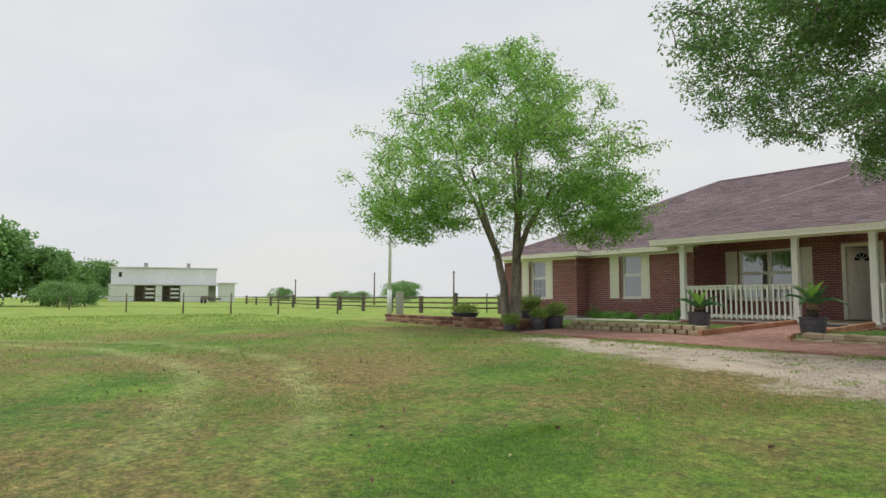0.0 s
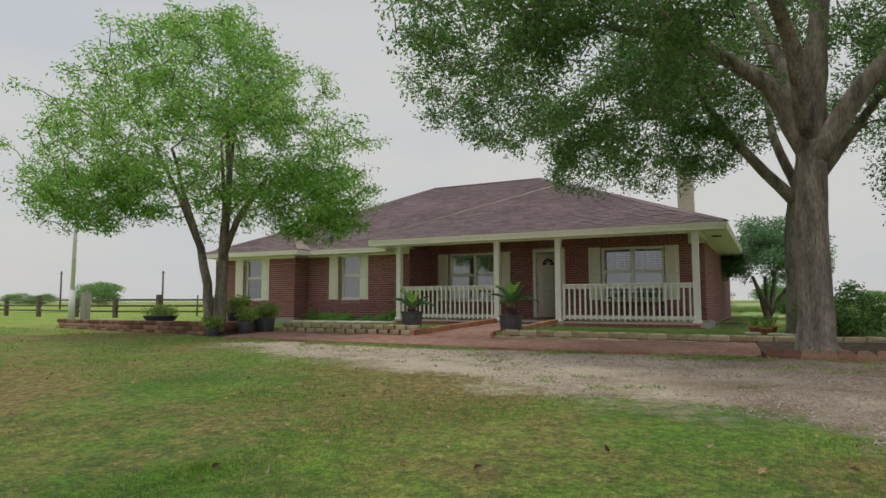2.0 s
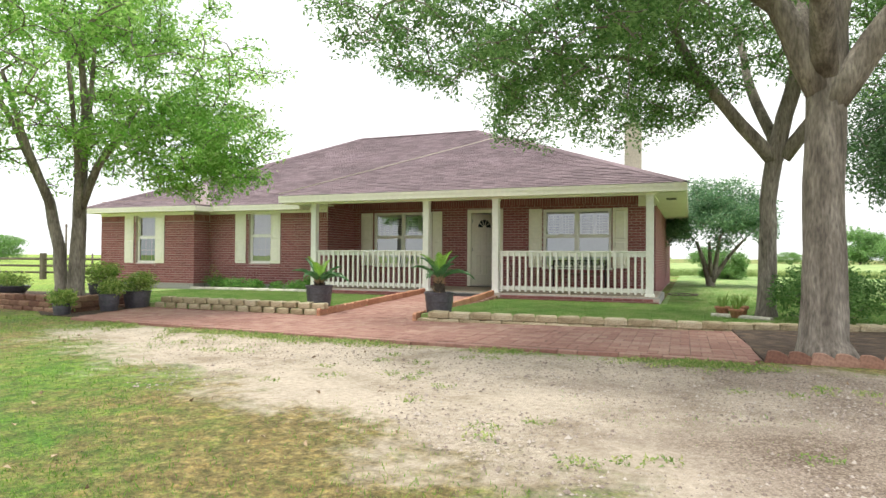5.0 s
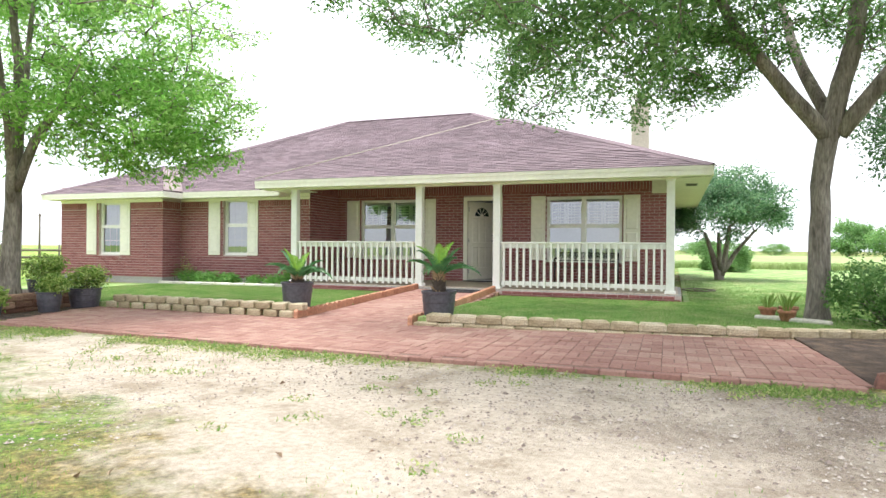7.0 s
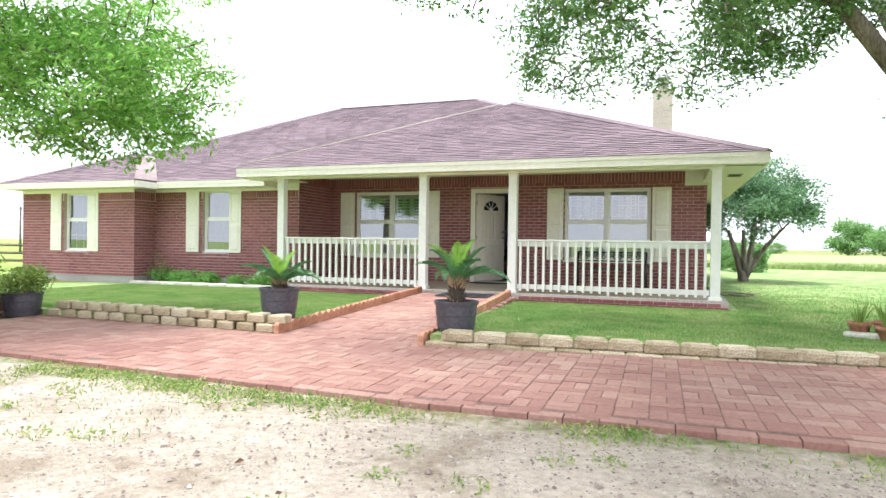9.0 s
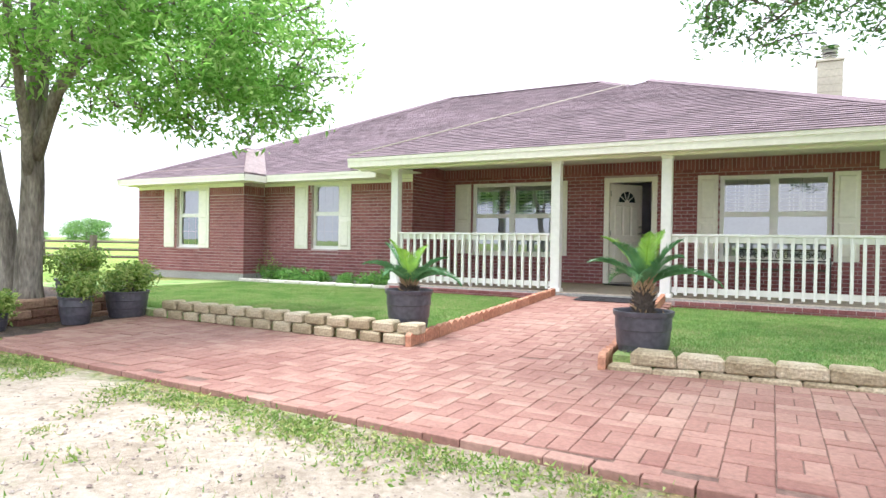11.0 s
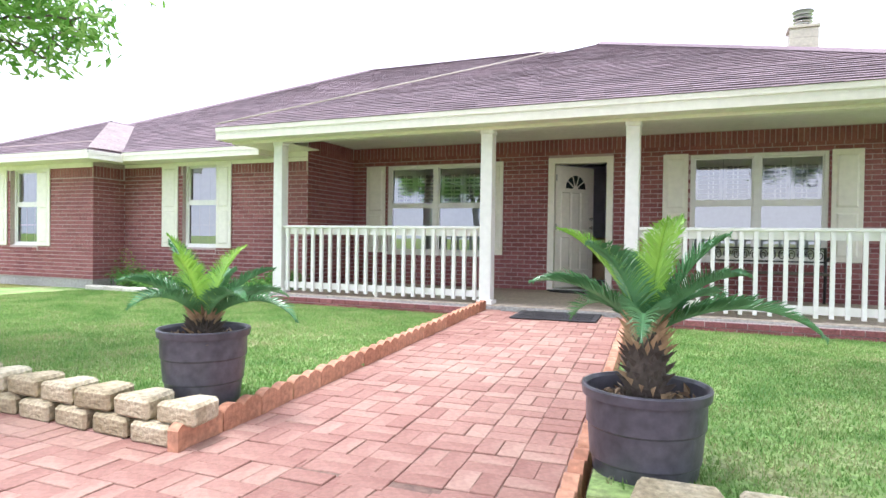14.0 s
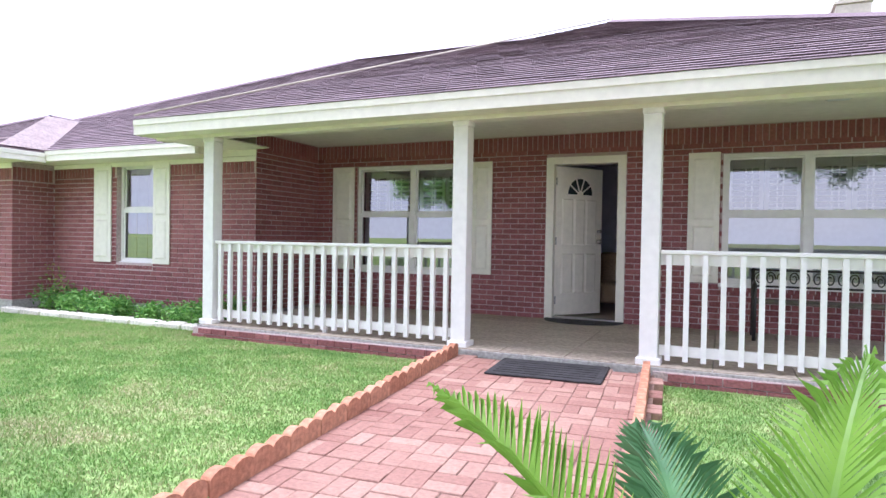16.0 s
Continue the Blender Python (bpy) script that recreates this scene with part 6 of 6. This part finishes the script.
def roof_covering():
    shingles("porch_front", [P["w"], P["e"], P["top"]], singles=300)
    shingles("main_front", [M["sw"], M["se"], M["rr"], M["rl"]], lambda x, y: not (x > -12.0 and y < 20.5))
    shingles("porch_west", [P["wb"], P["w"], P["top"], P["back"]])
    shingles("porch_east", [P["e"], P["eb"], P["back"], P["top"]])
    shingles("main_east", [M["se"], M["ne"], M["rr"]])
    shingles("wing_front", [A["w"], A["e"], A["top"]])
    shingles("wing_west", [A["wb"], A["w"], A["top"], A["back"]])
    shingles("wing_east", [A["e"], A["eb"], A["back"], A["top"]])
    shingles("main_west", [M["nw"], M["sw"], M["rl"]])
    # Thin pale strip on the porch hip; its colour stands for a sunlit cap.
    bm = bmesh.new()
    tube(bm, [Vector(P["w"]) + Vector((0, 0, 0.056)), Vector(P["top"]) + Vector((0, 0, 0.056))], [0.012, 0.012], 6)
    part("hip_flashing", bm, CHIMNEY, house, "pale strip along the porch hip, sunlight put into its colour")
    for a, b in ((P["e"], P["top"]), (M["rl"], M["rr"]), (M["rr"], (-7.6, 25.1, 4.87)), (M["sw"], M["rl"]), (P["top"], P["back"]), (A["w"], A["top"]), (A["top"], A["back"])):
        ridge_caps("ridge_cap", a, b, SHINGLE)
    # Pale sheet over the wing's east slope: grazing sun glare put into its colour.
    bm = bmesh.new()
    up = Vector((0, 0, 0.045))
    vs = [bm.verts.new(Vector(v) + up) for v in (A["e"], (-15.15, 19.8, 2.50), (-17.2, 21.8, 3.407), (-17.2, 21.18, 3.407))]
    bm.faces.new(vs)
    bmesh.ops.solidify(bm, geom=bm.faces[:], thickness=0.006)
    part("valley_flashing", bm, mat("slope_glare_tone", [(0.43, 0.34, 0.32), (0.56, 0.47, 0.44)], 3, 25, 0.6, 0.1, 30), house, "pale sheet on the wing roof slope, sun glare in its colour")


# ---------------------------------------------------------------- porch tiles
def porch_tiles():
    me = None
    for i in range(14):
        for j in range(5):
            x, y = -11.3 + i * 0.6, 19.08 + j * 0.52
            if me is None:
                ob = part("tile", bevelled(boxes((0.003, 0.597, 0.003, 0.517, -0.008, 0.012)), 0.003, 1), TILE, porch_floor)
                me = ob.data
            else:
                ob = new("tile", me)
                ob.parent = porch_floor
            ob.location = (x, y, 0.2855)


# ---------------------------------------------------------------- grass, gravel, fallen leaves
def drive_mask(x, y):
    """True on the bare gravel of the drive."""
    wob = 0.5 * np.sin(x * 1.9 + 0.6 * np.sin(y * 2.3)) * np.cos(y * 1.4)
    return (y - (6.92 - 0.387 * x) + wob > 0.1) & (x + 9.9 + wob > 0) & (y < 11.5)


def blades(name, x, y, z, rng, lo, hi, w, label, material=GRASS):
    n = len(x)
    h, a = rng.uniform(lo, hi, n), rng.uniform(0, math.tau, n)
    lean = rng.uniform(0.1, 0.9, n) * h
    b = rng.uniform(0, math.tau, n)
    ww = w * rng.uniform(0.6, 1.2, n)
    base = np.stack((x, y, z - 0.004), 1)
    du = np.stack((np.cos(a) * ww, np.sin(a) * ww, np.zeros(n)), 1)
    tip = base + np.stack((np.cos(b) * lean, np.sin(b) * lean, h), 1)
    v = np.stack((base - du, base + du, tip), 1).reshape(-1, 3)
    tagged(raw(name, v, np.arange(3 * n).reshape(n, 3), material), label, "grass", kind="stuff")


def scatter_grass():
    rng = np.random.default_rng(9)
    n = 520000
    r, a = 31 * rng.random(n) ** 1.35, rng.uniform(0, math.tau, n)
    x, y = -4 + r * np.cos(a), 5.5 + r * np.sin(a)
    r = np.hypot(x + 3, y - 4)
    thick = np.array([noise.noise((p * 0.8, q * 0.8, 5)) for p, q in zip(x, y)])
    on = drive_mask(x, y)
    keep = (~on) & (rng.random(n) < 0.6 + 0.9 * thick) & ((y < walk_front(x) - 0.15) | ((x < -10.9) & (y < 12.3)) | ((x < -12.5) & (y < 12.4 - 0.1 * (x + 12)) & (y < 30)))
    keep |= on & (thick > 0.30) & (rng.random(n) < 0.35)
    keep &= (y > -3) | (x < -10)
    x, y, r = x[keep], y[keep], r[keep]
    size = 0.7 + 0.09 * r
    blades("lawn_grass", x, y, ground_z(x, y), rng, 0.010 * size, 0.028 * size, 0.0032 * size, "short patchy grass on the front yard")
    # raised lawns
    def patch(k, ring, lawn, seed, fade=0.0):
        r = np.random.default_rng(seed)
        top = BVHTree.FromPolygons([v.co[:] for v in lawn.data.vertices], [t.vertices[:] for t in lawn.data.loop_triangles])
        xs, ys = [p[0] for p in ring], [p[1] for p in ring]
        px, py = r.uniform(min(xs), max(xs), k), r.uniform(min(ys), max(ys), k)
        ok = np.array([inside(a, b, ring) for a, b in zip(px, py)])
        if fade:
            ok &= r.random(k) < np.clip((max(ys) - py) / fade, 0, 1)
        px, py = px[ok], py[ok]
        hit = [top.ray_cast((a, b, 5), (0, 0, -1))[0] for a, b in zip(px, py)]
        ok = np.array([h is not None for h in hit])
        pz = np.array([h[2] for h in hit if h is not None])
        blades("lawn_grass", px[ok], py[ok], pz, r, 0.012, 0.032, 0.0048, "bright green mown grass beside the walk", LAWNBLADE)

    lawn_west.data.calc_loop_triangles()
    lawn_east.data.calc_loop_triangles()
    patch(300000, [(-15.6, 15.4), (-11.2, 14.15), (-7.75, 14.1), (-8.1, 18.95), (-11.4, 18.95), (-11.4, 19.3), (-15.6, 19.4)], lawn_west, 2)
    patch(120000, [(-5.9, 14.0), (-2.1, 14.45), (-2.1, 18.95), (-6.3, 18.95)], lawn_east, 4)
    patch(260000, [(-2.1, 14.45), (0.5, 15.4), (3.5, 16.2), (4.5, 24.0), (-2.7, 24.0), (-2.7, 19.0), (-2.1, 18.95)], lawn_east, 6, 7.0)
    patch(230000, [(-2.1, 14.45), (0.5, 15.4), (9, 17.0), (13, 34.0), (-2.7, 34.0), (-2.7, 19.0), (-2.1, 18.95)], lawn_east, 5, 14.0)
    # weeds along the walk's front and in small tufts on the drive
    k = 420
    x = rng.uniform(-10.8, -1.5, k)
    y = walk_front(x) - 0.13 - np.abs(rng.normal(0, 0.24, k)) * np.clip(0.7 - 0.12 * (x + 6), 0.6, 1.6)
    t = np.array([noise.noise((a * 1.1, b * 0.9, 8)) for a, b in zip(x, y)])
    ok = t + rng.uniform(-0.2, 0.2, k) + np.clip(-0.06 * (x + 6), -0.1, 0.3) > 0.06
    pts = np.stack((x[ok], y[ok], ground_z(x[ok], y[ok]) + 0.014), 1)
    tagged(leaf_mesh("weed_strip", pts, 26, (0.07, 0.055, 0.008), 0.032, 0.012, WEED, None, 31, -0.4), "low weeds growing along the front of the walk", "weeds", kind="stuff")
    k = 260
    x, y = rng.uniform(-9.3, 1.5, k), rng.uniform(6.5, 11.2, k)
    t = np.array([noise.noise((a * 0.55, b * 0.8, 3)) for a, b in zip(x, y)])
    ok = drive_mask(x, y) & (t + rng.uniform(-0.15, 0.15, k) > 0.12)
    pts = np.stack((x[ok], y[ok], ground_z(x[ok], y[ok]) + 0.01), 1)
    tagged(leaf_mesh("drive_weeds", pts, 36, (0.06, 0.05, 0.006), 0.028, 0.011, WEED, None, 33, -0.4), "small weed tufts scattered on the drive", "weeds", kind="stuff")
    # tall grass at the edge of the field
    k = 26000
    x, y = rng.uniform(-6, 32, k), 43.2 + rng.random(k) ** 2 * 5 + 0.3 * np.sin(rng.uniform(0, 6, k))
    blades("field_grass", x, y, np.full(k, 0.1), rng, 0.25, 0.48, 0.02, "tall pale grass along the edge of the hay field", FIELD)


def scatter_gravel():
    rng = np.random.default_rng(21)
    n = 60000
    x, y = rng.uniform(-9.5, 2.5, n), rng.uniform(6.0, 11.5, n)
    ok = drive_mask(x, y) & (rng.random(n) < np.clip(0.35 + 0.12 * (x + 7), 0.1, 1))
    x, y = x[ok], y[ok]
    n = len(x)
    s = rng.gamma(3.0, 0.0017, n) + 0.0025
    form = np.array(((1, 0, 0), (0, 1, 0), (-1, 0, 0), (0, -1, 0), (0, 0, 0.7), (0, 0, -0.5)))
    v = form[None] * rng.uniform(0.6, 1.25, (n, 6, 1)) * s[:, None, None]
    a = rng.uniform(0, math.tau, n)
    c, d = np.cos(a)[:, None], np.sin(a)[:, None]
    v = np.stack((v[:, :, 0] * c - v[:, :, 1] * d, v[:, :, 0] * d + v[:, :, 1] * c, v[:, :, 2]), 2)
    v += np.stack((x, y, ground_z(x, y) + s * 0.2), 1)[:, None, :]
    f = np.array(((0, 1, 4), (1, 2, 4), (2, 3, 4), (3, 0, 4)))
    faces = (f[None] + 6 * np.arange(n)[:, None, None]).reshape(-1, 3)
    tagged(raw("gravel", v.reshape(-1, 3), faces, PEBBLE), "loose grey and tan gravel on the drive", "gravel", kind="stuff")
    n = 480
    x, y = rng.uniform(-10, 2, n), rng.uniform(3.2, 11.6, n)
    ok = (~drive_mask(x, y)) | (rng.random(n) < 0.12)
    x, y = x[ok], y[ok]
    pts = np.stack((x, y, ground_z(x, y) + 0.012), 1)
    tagged(leaf_mesh("fallen_leaves", pts, 1, (0.01, 0.01, 0.004), 0.045, 0.024, DRYLEAF, None, 5, 0.0), "dry brown leaves fallen on the yard", "leaves", kind="stuff")


PEBBLE = mat("pebble", [(0.20, 0.155, 0.13), (0.30, 0.245, 0.21), (0.43, 0.375, 0.325)], 0.4, 60, 0.9, 0, 1, "island", 0.7)
scatter_grass()
scatter_gravel()
porch_tiles()
brick_walk()
roof_covering()
brick_walls()
